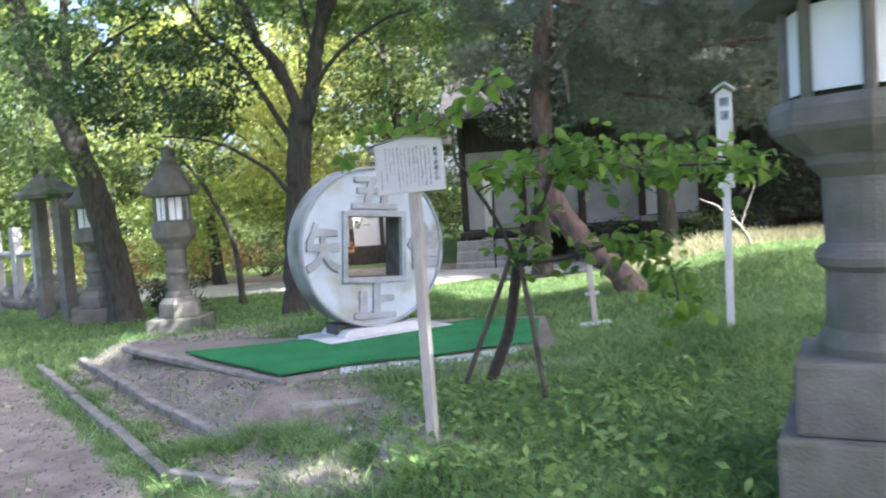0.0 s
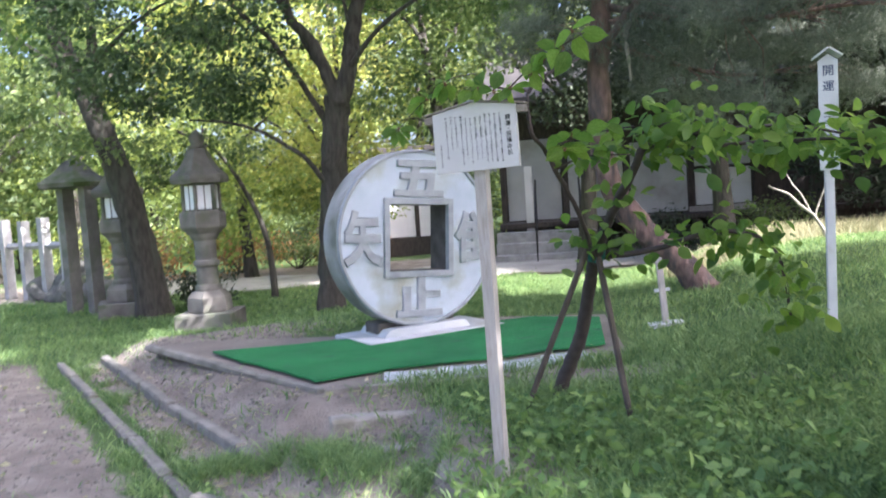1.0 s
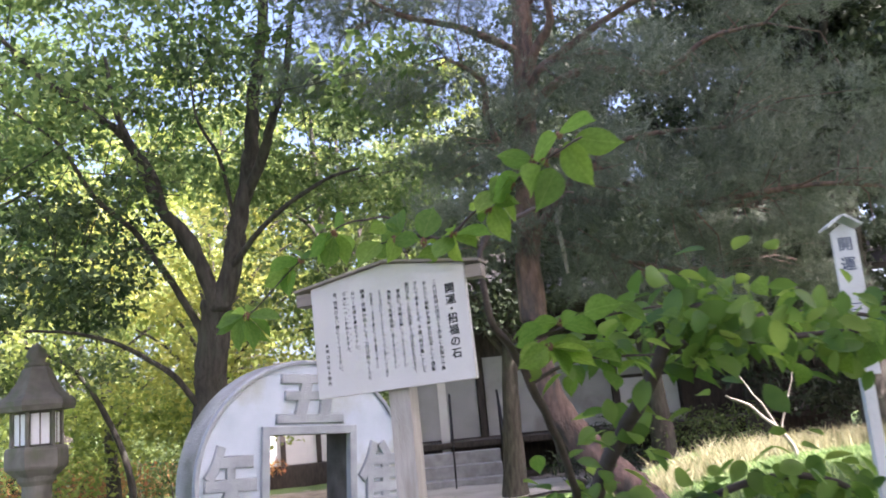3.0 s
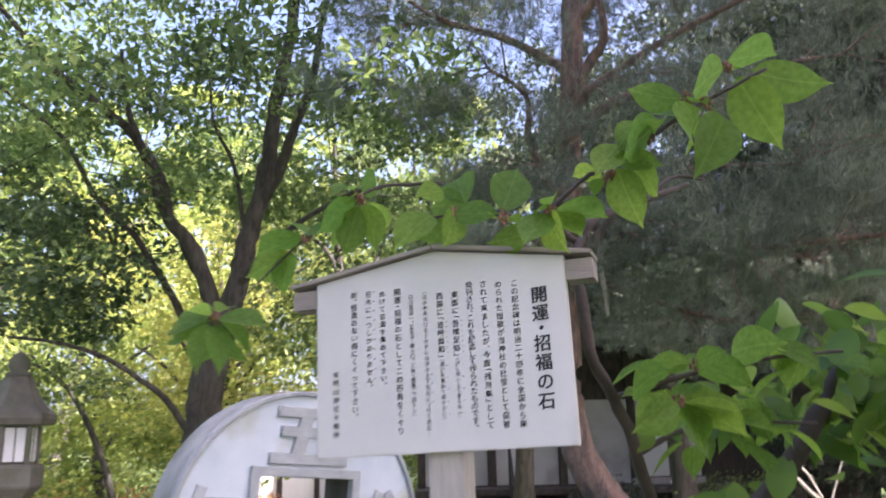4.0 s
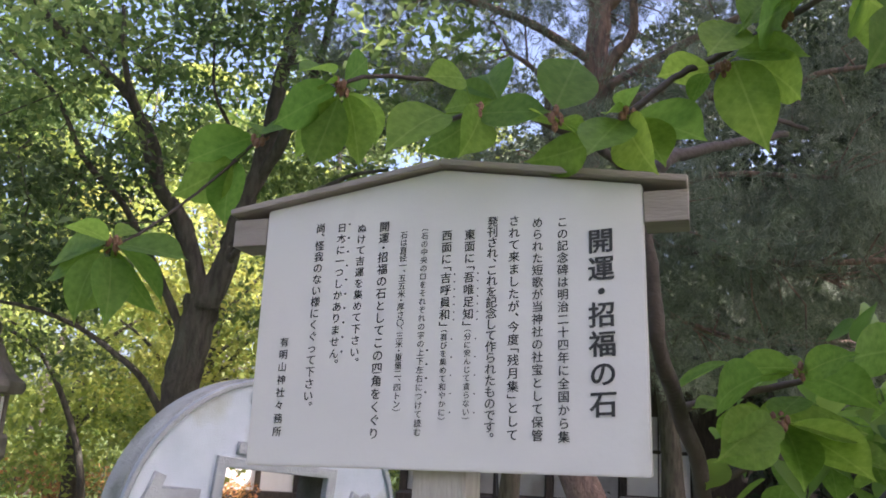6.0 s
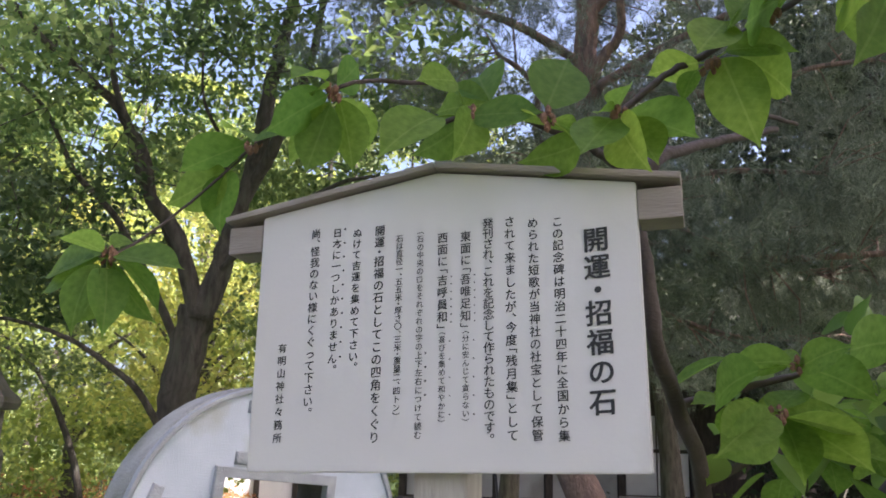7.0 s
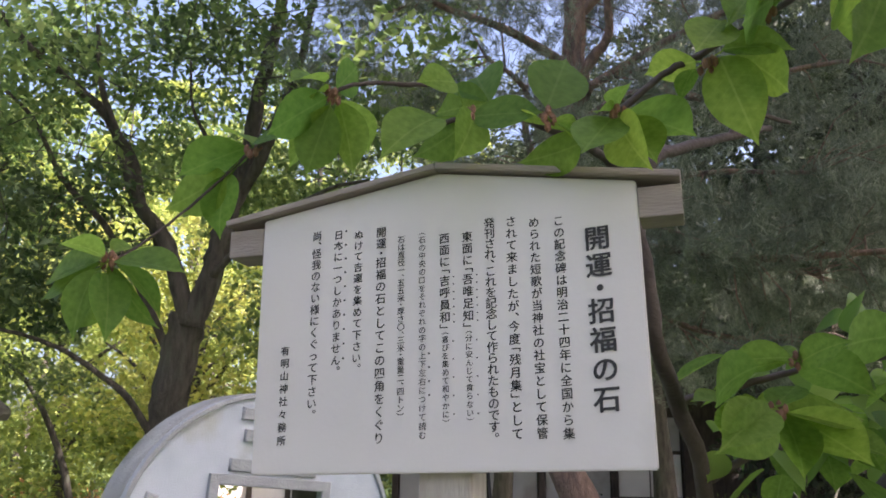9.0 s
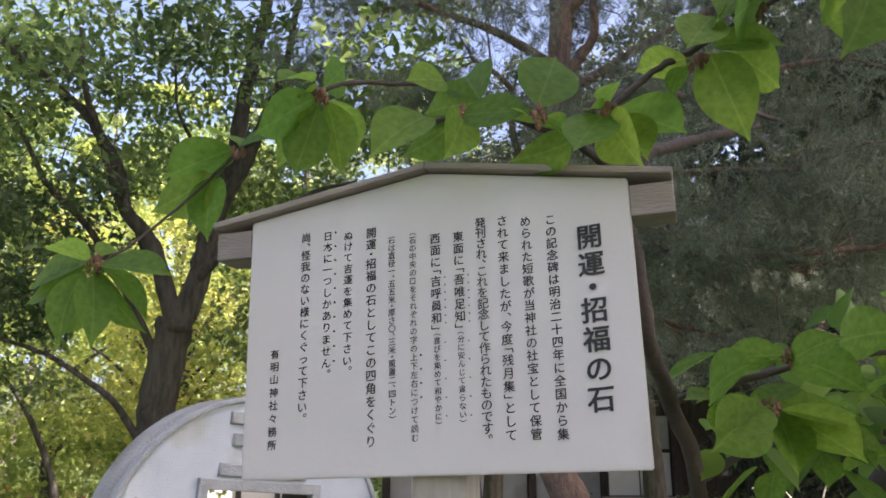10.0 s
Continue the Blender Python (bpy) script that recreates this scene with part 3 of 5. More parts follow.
COLUMNS = (
    ("開運・招福の石", 0.900, 0.849, 0.183, 1.0, 0.016), ("この記念碑は明治二十四年に全国から集", 0.810, 0.898, 0.101, 1.0, 0.01),
    ("められた短歌が当神社の社宝として保管", 0.749, 0.901, 0.104, 1.0, 0.01), ("されて来ましたが、今度﹁残月集﹂として", 0.691, 0.914, 0.104, 1.0, 0.01),
    ("発刊され、これを記念して作られたものです。", 0.636, 0.913, 0.108, 1.15, 0.01), ("東面に﹁吾唯足知﹂", 0.578, 0.872, 0.5, 1.0, 0.01),
    ("︵分に安んじて貪らない︶", 0.578, 0.5, 0.17, 1.0, 0.008), ("西面に﹁吉呼員和﹂", 0.518, 0.874, 0.5, 1.0, 0.01), ("︵喜びを集めて和やかに︶", 0.518, 0.5, 0.167, 1.0, 0.008),
    ("︵石の中央の□をそれぞれの字の上下左右につけて読む", 0.4585, 0.889, 0.114, 1.0, 0.006), ("石は直径一、五五米・厚さ〇、三米・重量二、四トン︶", 0.402, 0.878, 0.194, 1.1, 0.006),
    ("開運・招福の石としてこの四角をくぐり", 0.3465, 0.925, 0.100, 1.0, 0.01), ("ぬけて吉運を集めて下さい。", 0.283, 0.922, 0.369, 0.95, 0.01),
    ("日本に一つしかありません。", 0.2255, 0.930, 0.363, 0.95, 0.01), ("尚、怪我のない様にくぐって下さい。", 0.163, 0.934, 0.206, 1.0, 0.01),
    ("有明山神社々務所", 0.083, 0.485, 0.100, 0.85, 0.01))


def add_bm(dst, src, m):
    bmesh.ops.transform(src, matrix=m, verts=src.verts)
    tmp = bpy.data.meshes.new("tmp")
    src.to_mesh(tmp)
    src.free()
    dst.from_mesh(tmp)
    bpy.data.meshes.remove(tmp)


# marks that sit off-centre in upright writing
SHIFT = {"、": (0.55, 0.42), "。": (0.55, 0.42), "﹁": (0.0, 0.22), "﹂": (0.0, -0.22), "︵": (0.0, 0.22), "︶": (0.0, -0.22)}
for text, u, v0, v1, k, bold in COLUMNS:
    out = bmesh.new()
    weights = [0.62 if c in "、。・" else 0.6 if c in "﹁﹂︵︶" else 1.0 for c in text]
    cell = (v0 - v1) * H / sum(weights)
    z = v0 * H
    for c, wgt in zip(text, weights):
        size = cell * k * 0.93
        dx, dz = SHIFT.get(c, (0.0, 0.0))
        zc = z - cell * wgt / 2
        rise = Matrix(((1, 0, 0, 0), (0.0 if c in SHIFT else 0.055, 1, 0, 0), (0, 0, 1, 0), (0, 0, 0, 1)))
        step = (0.013 if bold > 0.012 else 0.009) * size
        for j in range(4 if bold > 0.012 else 2):
            spread = (-1, 1, -0.35, 0.35)[j] * step
            at = ((u - 0.5) * W + dx * cell + spread, -0.0009 - 0.00004 * j, zc + dz * cell + (spread * 0.5 if j < 2 else -spread))
            add_bm(out, glyph(c, size, max(0.0, bold - 0.004)), Matrix.Translation(at) @ Matrix.Rotation(radians(90), 4, "X") @ rise)
        z -= cell * wgt
    part("lettering", out, INK, sign, "black brush-style lettering")
# small reading marks beside three columns
for u, v0, v1, n in ((0.247, 0.92, 0.42, 10), (0.601, 0.70, 0.53, 7), (0.541, 0.70, 0.53, 7), (0.538, 0.46, 0.2, 5), (0.598, 0.46, 0.2, 5), (0.476, 0.42, 0.27, 4)):
    out = bmesh.new()
    for i in range(n):
        zz = (v0 + (v1 - v0) * i / (n - 1)) * H
        w = 0.0007 if n in (10, 4) else 0.0005
        box(out, (u - 0.5) * W - w, (u - 0.5) * W + w, -0.0012, -0.0006, zz - w, zz + w)
    part("reading_mark", out, INK, sign)


# ---- stone lanterns ----
def lantern(m, label, seed):
    rng = random.Random(seed)
    sides, tw, cut = (8, 0.0, 0.08) if seed == 3 else (6, 0.5, 0.0)
    top = thing("stone_lantern", m, label, "stone lantern", "stone lanterns")
    if seed == 3:
        part("base_step", boxbm(-0.267, 0.267, -0.267, 0.267, -0.2, 0.205, 0.012), GRANITE, top, "square weathered stone step")
        part("plinth", boxbm(-0.22, 0.22, -0.22, 0.22, 0.207, 0.43, 0.012), GRANITE, top, "square weathered stone block")
    else:
        part("base_step", boxbm(-0.36, 0.36, -0.36, 0.36, -0.1, 0.21, 0.02), GRANITE, top, "square stone step")
        part("plinth", lathe(bmesh.new(), [(0.28, 0.212), (0.29, 0.23), (0.28, 0.37), (0.25, 0.40), (0.20, 0.44)], 6, 0.5), GRANITE, top)
    part("column", lathe(bmesh.new(), [(0.165, 0.43), (0.17, 0.46), (0.16, 0.49), (0.142, 0.51), (0.135, 0.69), (0.16, 0.71), (0.165, 0.735), (0.158, 0.76), (0.135, 0.78), (0.14, 0.98), (0.175, 1.02), (0.19, 1.06)], 28), GRANITE, top, "round stone column with a ring", smooth=False)
    part("platform", lathe(bmesh.new(), [(0.2, 1.05), (0.285 - cut / 6, 1.12), (0.295 - cut / 6, 1.14), (0.295 - cut / 6, 1.27 - cut), (0.28 - cut / 6, 1.30 - cut), (0.2, 1.305 - cut)], sides, tw), GRANITE, top, "many-sided stone platform")
    fb = part("firebox", lathe(bmesh.new(), [(0.17, 1.29), (0.17, 1.60)], sides, tw), GRANITE, top, "many-sided fire chamber")
    for i in range(sides):
        a = 2 * math.pi * (i + tw) / sides
        c = 0.225
        bm = bmesh.new()
        tube(bm, [(c * math.cos(a), c * math.sin(a), 1.295), (c * math.cos(a), c * math.sin(a), 1.59)], [0.026 if sides == 6 else 0.018] * 2, 6)
        part("corner_pillar", bm, GRANITE, fb)
    flat, half = (0.186, 0.085) if sides == 6 else (0.2, 0.07)
    for i in range(sides):
        a = 2 * math.pi * (i + tw + 0.5) / sides
        bm = boxbm(-0.004, 0.004, -half, half, 1.32, 1.575)
        p = part("paper_window", bm, PAPER, fb, "white paper window")
        p.matrix_basis = Matrix.Rotation(a, 4, "Z") @ Matrix.Translation((flat, 0, 0))
        if seed == 3:
            continue
        bm = boxbm(-0.007, 0.007, -0.006, 0.006, 1.31, 1.58)
        p = part("window_bar", bm, GRANITE, fb)
        p.matrix_basis = Matrix.Rotation(a, 4, "Z") @ Matrix.Translation((flat + 0.004, 0, 0))
    part("roof", lathe(bmesh.new(), [(0.2, 1.59), (0.35, 1.60), (0.375, 1.645), (0.365, 1.685), (0.27, 1.75), (0.19, 1.85), (0.14, 1.95), (0.11, 1.98)], sides, tw), GRANITE, top, "many-sided curved stone roof")
    part("finial", lathe(bmesh.new(), [(0.11, 1.975), (0.12, 2.0), (0.075, 2.02), (0.1, 2.07), (0.085, 2.12), (0.035, 2.16), (0.005, 2.185)], 18), GRANITE, top, smooth=True)
    if seed == 3:
        for ch in top.children:
            if ch.name.startswith(("firebox", "roof", "finial")):
                ch.location.z -= 0.08
    return top


lantern(pose(-3.28, 9.72, 0.055, 0, 0, 2), "tall grey stone lantern with white paper windows on grass", 1).scale = (0.86, 0.86, 1.015)
lantern(pose(-5.05, 11.45, 0.05, 0, 0, 25), "grey stone lantern half hidden behind a tree trunk", 2)
big = lantern(pose(1.545, 3.2, 0.295, 0, 0, -26), "large weathered stone lantern close to the lawn", 3)
big.scale = (1.18, 1.18, 1.11)


# ---- thin white sign posts ----
def sign_post(m, label, h, w):
    top = thing("sign_post", m, label, "sign post", "sign posts")
    part("post", boxbm(-w * 0.23, w * 0.23, 0.0, w * 0.45, -0.25, h - 0.05, 0.003), WHITE_WOOD, top, "square white painted post")
    part("panel", boxbm(-w / 2, w / 2, -0.014, 0.0, h - 0.66, h - 0.06, 0.002), WHITE_WOOD, top, "narrow white panel")
    for s in (-1, 1):
        rb = part("roof_board", boxbm(0, w * 0.82, -0.05, 0.075, 0, 0.01, 0.002), WHITE_WOOD, top)
        rb.matrix_basis = Matrix.Translation((0, 0, h)) @ Matrix.Rotation(radians(35 * s), 4, "Y") @ Matrix.Diagonal((s, 1, 1, 1))
    part("gable", prism(bmesh.new(), [(-w / 2, 0), (w / 2, 0), (0, w * 0.35)], 0, 0.012), WHITE_WOOD, top).matrix_basis = Matrix.Translation((0, -0.002, h - 0.062)) @ Matrix.Rotation(radians(90), 4, "X")
    return top


sp = sign_post(pose(1.80, 5.62, 0.42, 0, 0.6, -12), "slim white wooden sign post with little roof on the lawn", 1.6, 0.1)
for k, c in enumerate("開運"):
    b2 = glyph(c, 0.062, 0.012)
    bmesh.ops.transform(b2, matrix=Matrix.Translation((0, -0.0155, 1.485 - 0.085 * k)) @ Matrix.Rotation(radians(90), 4, "X"), verts=b2.verts)
    part("lettering", b2, BLUE_INK, sp)
bm = bmesh.new()
for k in range(3):
    for j in range(3):
        box(bm, -0.024 + 0.004 * j, 0.022 + 0.003 * k, -0.0165, -0.0145, 1.23 - 0.1 * k - 0.024 * j, 1.234 - 0.1 * k - 0.024 * j)
part("lettering", bm, BLUE_INK, sp)
sign_post(pose(4.12, 9.0, 0.62, 0, 0, -18), "small far white sign post on the grass bank", 0.68, 0.055)

# white stake on a small base plate
stake = thing("wooden_stake", pose(1.1, 6.75, gz(1.1, 6.75), 0, -4, 0), "pale wooden stake standing on a small white plate", "stake")
part("stake", boxbm(-0.022, 0.022, -0.018, 0.018, 0.0, 0.48, 0.004), POST_WOOD, stake)
part("base_plate", boxbm(-0.12, 0.12, -0.07, 0.07, -0.01, 0.02, 0.005), WHITE_STONE, stake, "small white plate")
part("top_plate", boxbm(-0.055, 0.055, -0.012, 0.012, 0.24, 0.262, 0.004), WHITE_WOOD, stake)


# ---- trees ----
def limbs(tree, lines, mat, rng, rough=0.08, name="limb"):
    for pts, r0, r1 in lines:
        p = bend(pts, 5, r1 * 0.35, rng)
        part(name, tube(bmesh.new(), p, taper(len(p), r0, r1), 9, rough, rng), mat, tree, smooth=True)


def trunk(tree, pts, r0, r1, mat, rng, flare=1.35, rough=0.07):
    p = bend(pts, 7, r1 * 0.1, rng)
    rad = taper(len(p), r0, r1)
    for i in range(4):
        rad[i] *= 1 + (flare - 1) * (1 - i / 4)
    part("trunk", tube(bmesh.new(), p, rad, 14, rough, rng), mat, tree, smooth=True)


def twigs(tree, starts, ends, r0, mat, rng, name="twig_mass"):
    """Many fine branchlets as one part."""
    bm = bmesh.new()
    for s, e in zip(starts, ends):
        mid = (Vector(s) + Vector(e)) / 2 + Vector((rng.uniform(-0.1, 0.1), rng.uniform(-0.1, 0.1), rng.uniform(0, 0.12)))
        tube(bm, [s, mid, e], [r0, r0 * 0.7, r0 * 0.3], 4)
    ob = part(name, bm, mat, tree)
    ob["kind"] = "stuff"


rt = random.Random(11)
rs = np.random.RandomState(12)

# big forked tree behind the coin stone
big_tree = thing("broadleaf_tree", Matrix.Identity(4), "tall forked tree with dark bark and fresh green leaves", "tree", "trees")
trunk(big_tree, [(-1.95, 9.75, -0.05), (-1.85, 9.7, 0.9), (-1.75, 9.6, 1.8), (-1.66, 9.55, 2.5)], 0.155, 0.135, BARK, rt, 1.3)
big_limbs = [([(-1.64, 9.5, 2.38), (-1.747, 9.45, 2.77), (-1.87, 9.4, 3.07), (-2.04, 9.35, 3.27), (-2.19, 9.3, 3.66), (-2.32, 9.25, 3.94), (-2.53, 9.1, 4.12), (-2.95, 8.9, 4.46), (-3.4, 8.7, 5.0)], 0.075, 0.018),
             ([(-1.62, 9.5, 2.38), (-1.5, 9.5, 2.75), (-1.44, 9.5, 3.11), (-1.35, 9.5, 3.48), (-1.27, 9.45, 3.9), (-1.23, 9.4, 4.32), (-1.14, 9.3, 4.63), (-1.04, 9.2, 5.35), (-1.0, 9.1, 6.4)], 0.1, 0.035),
             ([(-1.36, 9.5, 3.42), (-1.18, 9.4, 3.69), (-1.06, 9.3, 3.99), (-0.88, 9.2, 4.49), (-0.82, 9.1, 4.83), (-0.7, 9.0, 5.4)], 0.055, 0.02),
             ([(-1.75, 9.57, 2.12), (-1.95, 9.5, 2.53), (-2.12, 9.4, 2.84), (-2.29, 9.3, 3.12), (-2.56, 9.2, 3.39), (-2.67, 9.1, 3.61), (-2.83, 9.0, 3.88), (-3.3, 8.9, 4.25)], 0.036, 0.012),
             ([(-1.8, 9.62, 1.5), (-1.99, 9.4, 1.83), (-2.22, 9.3, 2.02), (-2.44, 9.2, 2.16), (-2.76, 9.1, 2.26), (-3.1, 9.1, 2.3)], 0.03, 0.01),
             ([(-1.44, 9.48, 3.1), (-1.55, 9.35, 3.75), (-1.68, 9.2, 4.02), (-1.71, 9.1, 4.4)], 0.022, 0.008),
             ([(-2.04, 9.35, 3.27), (-2.12, 9.3, 3.62), (-2.25, 9.2, 3.85), (-2.36, 9.1, 4.17), (-2.4, 9.0, 4.6)], 0.045, 0.015),
             ([(-1.75, 9.52, 2.72), (-1.95, 9.5, 3.05), (-2.02, 9.45, 3.3)], 0.03, 0.02),
             ([(-1.5, 9.45, 2.75), (-1.1, 9.2, 3.1), (-0.6, 9.0, 3.35), (-0.3, 8.9, 3.4)], 0.03, 0.01)]
limbs(big_tree, big_limbs, BARK, rt)
cc = scatter(rs, (-4.6, 7.6, 3.5), (0.6, 11.6, 6.6), 150)
cc = cc[np.abs(cc[:, 0] + 1.7) < 0.6 + (cc[:, 2] - 2.6) * 1.4]
low = scatter(rs, (-4.4, 8.4, 2.45), (-2.2, 10.4, 3.6), 21)
cc = np.concatenate([cc, low])
pts = clumps(rs, cc, rs.uniform(0.3, 0.6, len(cc)), 1050, 0.4)
split = int(len(pts) * 0.7)
tagged(leaf_cloud("crown", pts[:split], 0.085, LEAF_TREE, rs, big_tree, "fresh green leaves"), kind="stuff")
# shaded clumps are painted by giving this share a darker leaf colour
tagged(leaf_cloud("foliage", pts[split:], 0.085, LEAF_CLUMP_SHADE, rs, big_tree, "darker green leaves that stand for shaded clumps"), kind="stuff")
st = [Vector(rt.choice(big_limbs)[0][rt.choice((-1, -2, -1))]) for _ in cc]
twigs(big_tree, [s.lerp(Vector(c), 0.65) for s, c in zip(st, cc)], [Vector(c) for c in cc], 0.006, BARK, rt)

# leaning tree beside the second lantern
left_tree = thing("broadleaf_tree", Matrix.Identity(4), "leaning dark tree with two stems beside stone lanterns", "tree", "trees")
trunk(left_tree, [(-4.55, 11.2, -0.1), (-4.62, 11.1, 0.9), (-4.8, 11.0, 1.95), (-5.05, 11.0, 2.7), (-5.5, 11.0, 3.95), (-5.8, 11.0, 5.5)], 0.22, 0.09, BARK, rt, 1.3)
ll = [([(-5.0, 11.0, 2.55), (-4.98, 10.9, 3.1), (-4.93, 10.9, 3.8), (-4.8, 10.8, 5.2)], 0.09, 0.04),
      ([(-5.2, 11.0, 3.1), (-5.8, 10.8, 3.6), (-6.6, 10.6, 4.2)], 0.05, 0.015),
      ([(-4.93, 10.9, 3.3), (-4.3, 10.7, 3.7), (-3.6, 10.5, 3.95)], 0.035, 0.01)]
limbs(left_tree, ll, BARK, rt)
cc = np.concatenate([scatter(rs, (-8.4, 9.6, 3.3), (-3.4, 12.6, 6.8), 76), scatter(rs, (-7.6, 10.2, 2.0), (-3.3, 12.0, 3.3), 12)])
pts = clumps(rs, cc, rs.uniform(0.3, 0.65, len(cc)), 720, 0.4)
split = int(len(pts) * 0.82)
tagged(leaf_cloud("crown", pts[:split], 0.095, LEAF_TREE, rs, left_tree, "fresh green leaves"), kind="stuff")
# second share in a slightly darker green, standing for shaded clumps
tagged(leaf_cloud("foliage", pts[split:], 0.09, LEAF_MID, rs, left_tree, "darker green leaves that stand for shaded clumps"), kind="stuff")
twigs(left_tree, [Vector(ll[i % 3][0][-1]).lerp(Vector(c), 0.65) for i, c in enumerate(cc)], [Vector(c) for c in cc], 0.006, BARK, rt)

# slim sapling between lantern and coin stone
sap = thing("sapling", Matrix.Identity(4), "slim bare-stemmed sapling leaning on the lawn", "tree")
trunk(sap, [(-3.25, 12.2, 0.05), (-3.3, 12.2, 0.9), (-3.55, 12.2, 1.6), (-3.9, 12.1, 2.2), (-4.4, 12.0, 2.5)], 0.05, 0.015, BARK, rt, 1.2)
cc = scatter(rs, (-4.9, 11.4, 1.7), (-3.2, 12.6, 2.9), 14)
tagged(leaf_cloud("crown", clumps(rs, cc, rs.uniform(0.2, 0.4, len(cc)), 900, 0.4), 0.085, LEAF_MID, rs, sap), kind="stuff")

# red pine
pine = thing("pine_tree", Matrix.Identity(4), "red pine with bent trunk and grey-green needles", "tree", "trees")
trunk(pine, [(1.78, 8.1, 0.3), (1.55, 8.15, 0.62), (1.23, 8.2, 0.95), (0.95, 8.2, 1.42), (0.90, 8.2, 2.2), (1.0, 8.2, 3.3), (1.08, 8.2, 4.3), (1.15, 8.2, 5.6), (1.3, 8.2, 7.4)], 0.13, 0.06, PINE_BARK, rt, 1.25, 0.1)
pl = [([(0.96, 8.15, 2.98), (0.78, 8.0, 3.2), (0.68, 7.9, 3.4), (0.66, 7.8, 3.65), (0.4, 7.7, 3.8)], 0.035, 0.012),
      ([(1.03, 8.2, 3.55), (1.35, 8.0, 3.72), (1.7, 7.9, 3.7), (2.0, 7.8, 3.62), (2.3, 7.7, 3.8), (2.7, 7.6, 3.85)], 0.04, 0.012),
      ([(0.93, 8.2, 2.5), (1.2, 8.0, 2.85), (1.45, 7.9, 3.05), (1.75, 7.8, 3.15), (2.3, 7.6, 3.1)], 0.038, 0.012),
      ([(1.0, 8.2, 3.25), (1.5, 8.5, 3.2), (2.2, 8.8, 2.9), (3.0, 8.9, 2.8)], 0.04, 0.012),
      ([(1.0, 8.2, 2.9), (1.5, 8.0, 2.72), (2.1, 7.7, 2.6), (2.8, 7.5, 2.62), (3.5, 7.4, 2.5)], 0.035, 0.01),
      ([(0.95, 8.2, 2.6), (1.5, 8.5, 2.45), (2.3, 8.8, 2.3), (3.2, 9.1, 2.4)], 0.032, 0.01),
      ([(1.05, 8.2, 3.8), (1.7, 7.8, 4.1), (2.4, 7.4, 4.3), (3.2, 7.3, 4.4)], 0.032, 0.01),
      ([(1.06, 8.2, 4.0), (0.6, 8.0, 4.15), (0.1, 7.8, 4.2), (-0.3, 7.7, 4.45)], 0.035, 0.01),
      ([(1.1, 8.2, 4.4), (1.5, 8.0, 4.7), (2.2, 7.9, 4.8), (2.9, 7.8, 5.1)], 0.035, 0.01),
      ([(1.1, 8.2, 4.7), (0.7, 8.1, 5.1), (0.2, 8.0, 5.3)], 0.03, 0.01),
      ([(0.98, 8.15, 3.55), (1.04, 8.0, 3.66), (1.1, 7.9, 3.73), (1.2, 7.85, 3.78)], 0.04, 0.02), ([(1.03, 8.2, 3.68), (1.13, 8.1, 3.97), (1.25, 8.0, 4.17), (1.21, 7.9, 4.44)], 0.05, 0.02),
      ([(1.2, 8.2, 5.9), (1.7, 8.1, 6.2), (2.3, 8.1, 6.3)], 0.03, 0.01),
      ([(1.2, 8.2, 5.5), (0.8, 8.0, 5.9), (0.3, 8.0, 6.1)], 0.03, 0.01)]
limbs(pine, pl, PINE_BARK, rt, 0.12, "branch")


def needles(name, tree, centres, radii, per, length, mat, rs):
    """Tufts of fine needles."""
    c = clumps(rs, centres, radii, per, 0.45, 0.1)
    n, k = len(c), 11
    d = rs.normal(0, 1, (n, 1, 3)) * 0.75 + rs.normal(0, 0.55, (n, k, 3)) + np.array([0, 0, 0.75])
    d /= np.linalg.norm(d, axis=2)[:, :, None]
    side = np.cross(d, rs.normal(0, 1, (n, k, 3)))
    side /= np.linalg.norm(side, axis=2)[:, :, None] + 1e-6
    L = length * rs.uniform(0.7, 1.2, (n, k, 1))
    b = np.repeat(c[:, None, :], k, 1) + rs.normal(0, 0.012, (n, k, 3))
    v = np.stack([b - side * 0.0022, b + side * 0.0022, b + d * L], 2).reshape(-1, 3)
    ob = fast_mesh(name, v, np.arange(len(v)).reshape(-1, 3), mat, tree, "grey-green needle tufts")
    ob["kind"] = "stuff"
    return c


cc = np.concatenate([scatter(rs, (1.3, 6.9, 2.3), (3.6, 9.3, 3.4), 64), scatter(rs, (1.2, 7.0, 3.4), (3.6, 9.0, 5.2), 66), scatter(rs, (-0.6, 7.2, 3.4), (1.0, 8.8, 4.9), 22),
                     scatter(rs, (-0.3, 7.0, 4.9), (3.3, 9.4, 7.2), 46), scatter(rs, (0.1, 7.3, 2.4), (0.9, 8.6, 3.4), 10),
                     scatter(rs, (1.6, 7.6, 1.9), (3.9, 10.0, 3.2), 36),
                     scatter(rs, (1.1, 7.0, 1.8), (3.9, 9.0, 3.0), 16), scatter(rs, (0.1, 7.3, 2.3), (0.9, 8.6, 3.3), 6), scatter(rs, (-0.5, 7.2, 4.2), (1.1, 8.8, 5.6), 9)])
needles("needles", pine, cc, rs.uniform(0.22, 0.45, len(cc)), 620, 0.1, NEEDLE, rs)
pine_nodes = [q for ln in pl for q in bend(ln[0], 6)]
pst = [min(pine_nodes, key=lambda q: (q - Vector(c)).length + 0.4 * abs(q.x - 1.0)) for c in cc]
twigs(pine, pst, [Vector(c) for c in cc], 0.008, PINE_BARK, rt)
part("branch", tube(bmesh.new(), bend([(1.02, 8.15, 2.75), (1.25, 8.08, 2.8), (1.33, 8.05, 2.88), (1.45, 8.0, 3.05)], 4), taper(13, 0.03, 0.012), 7, 0.1, rt), PINE_BARK, pine, smooth=True)
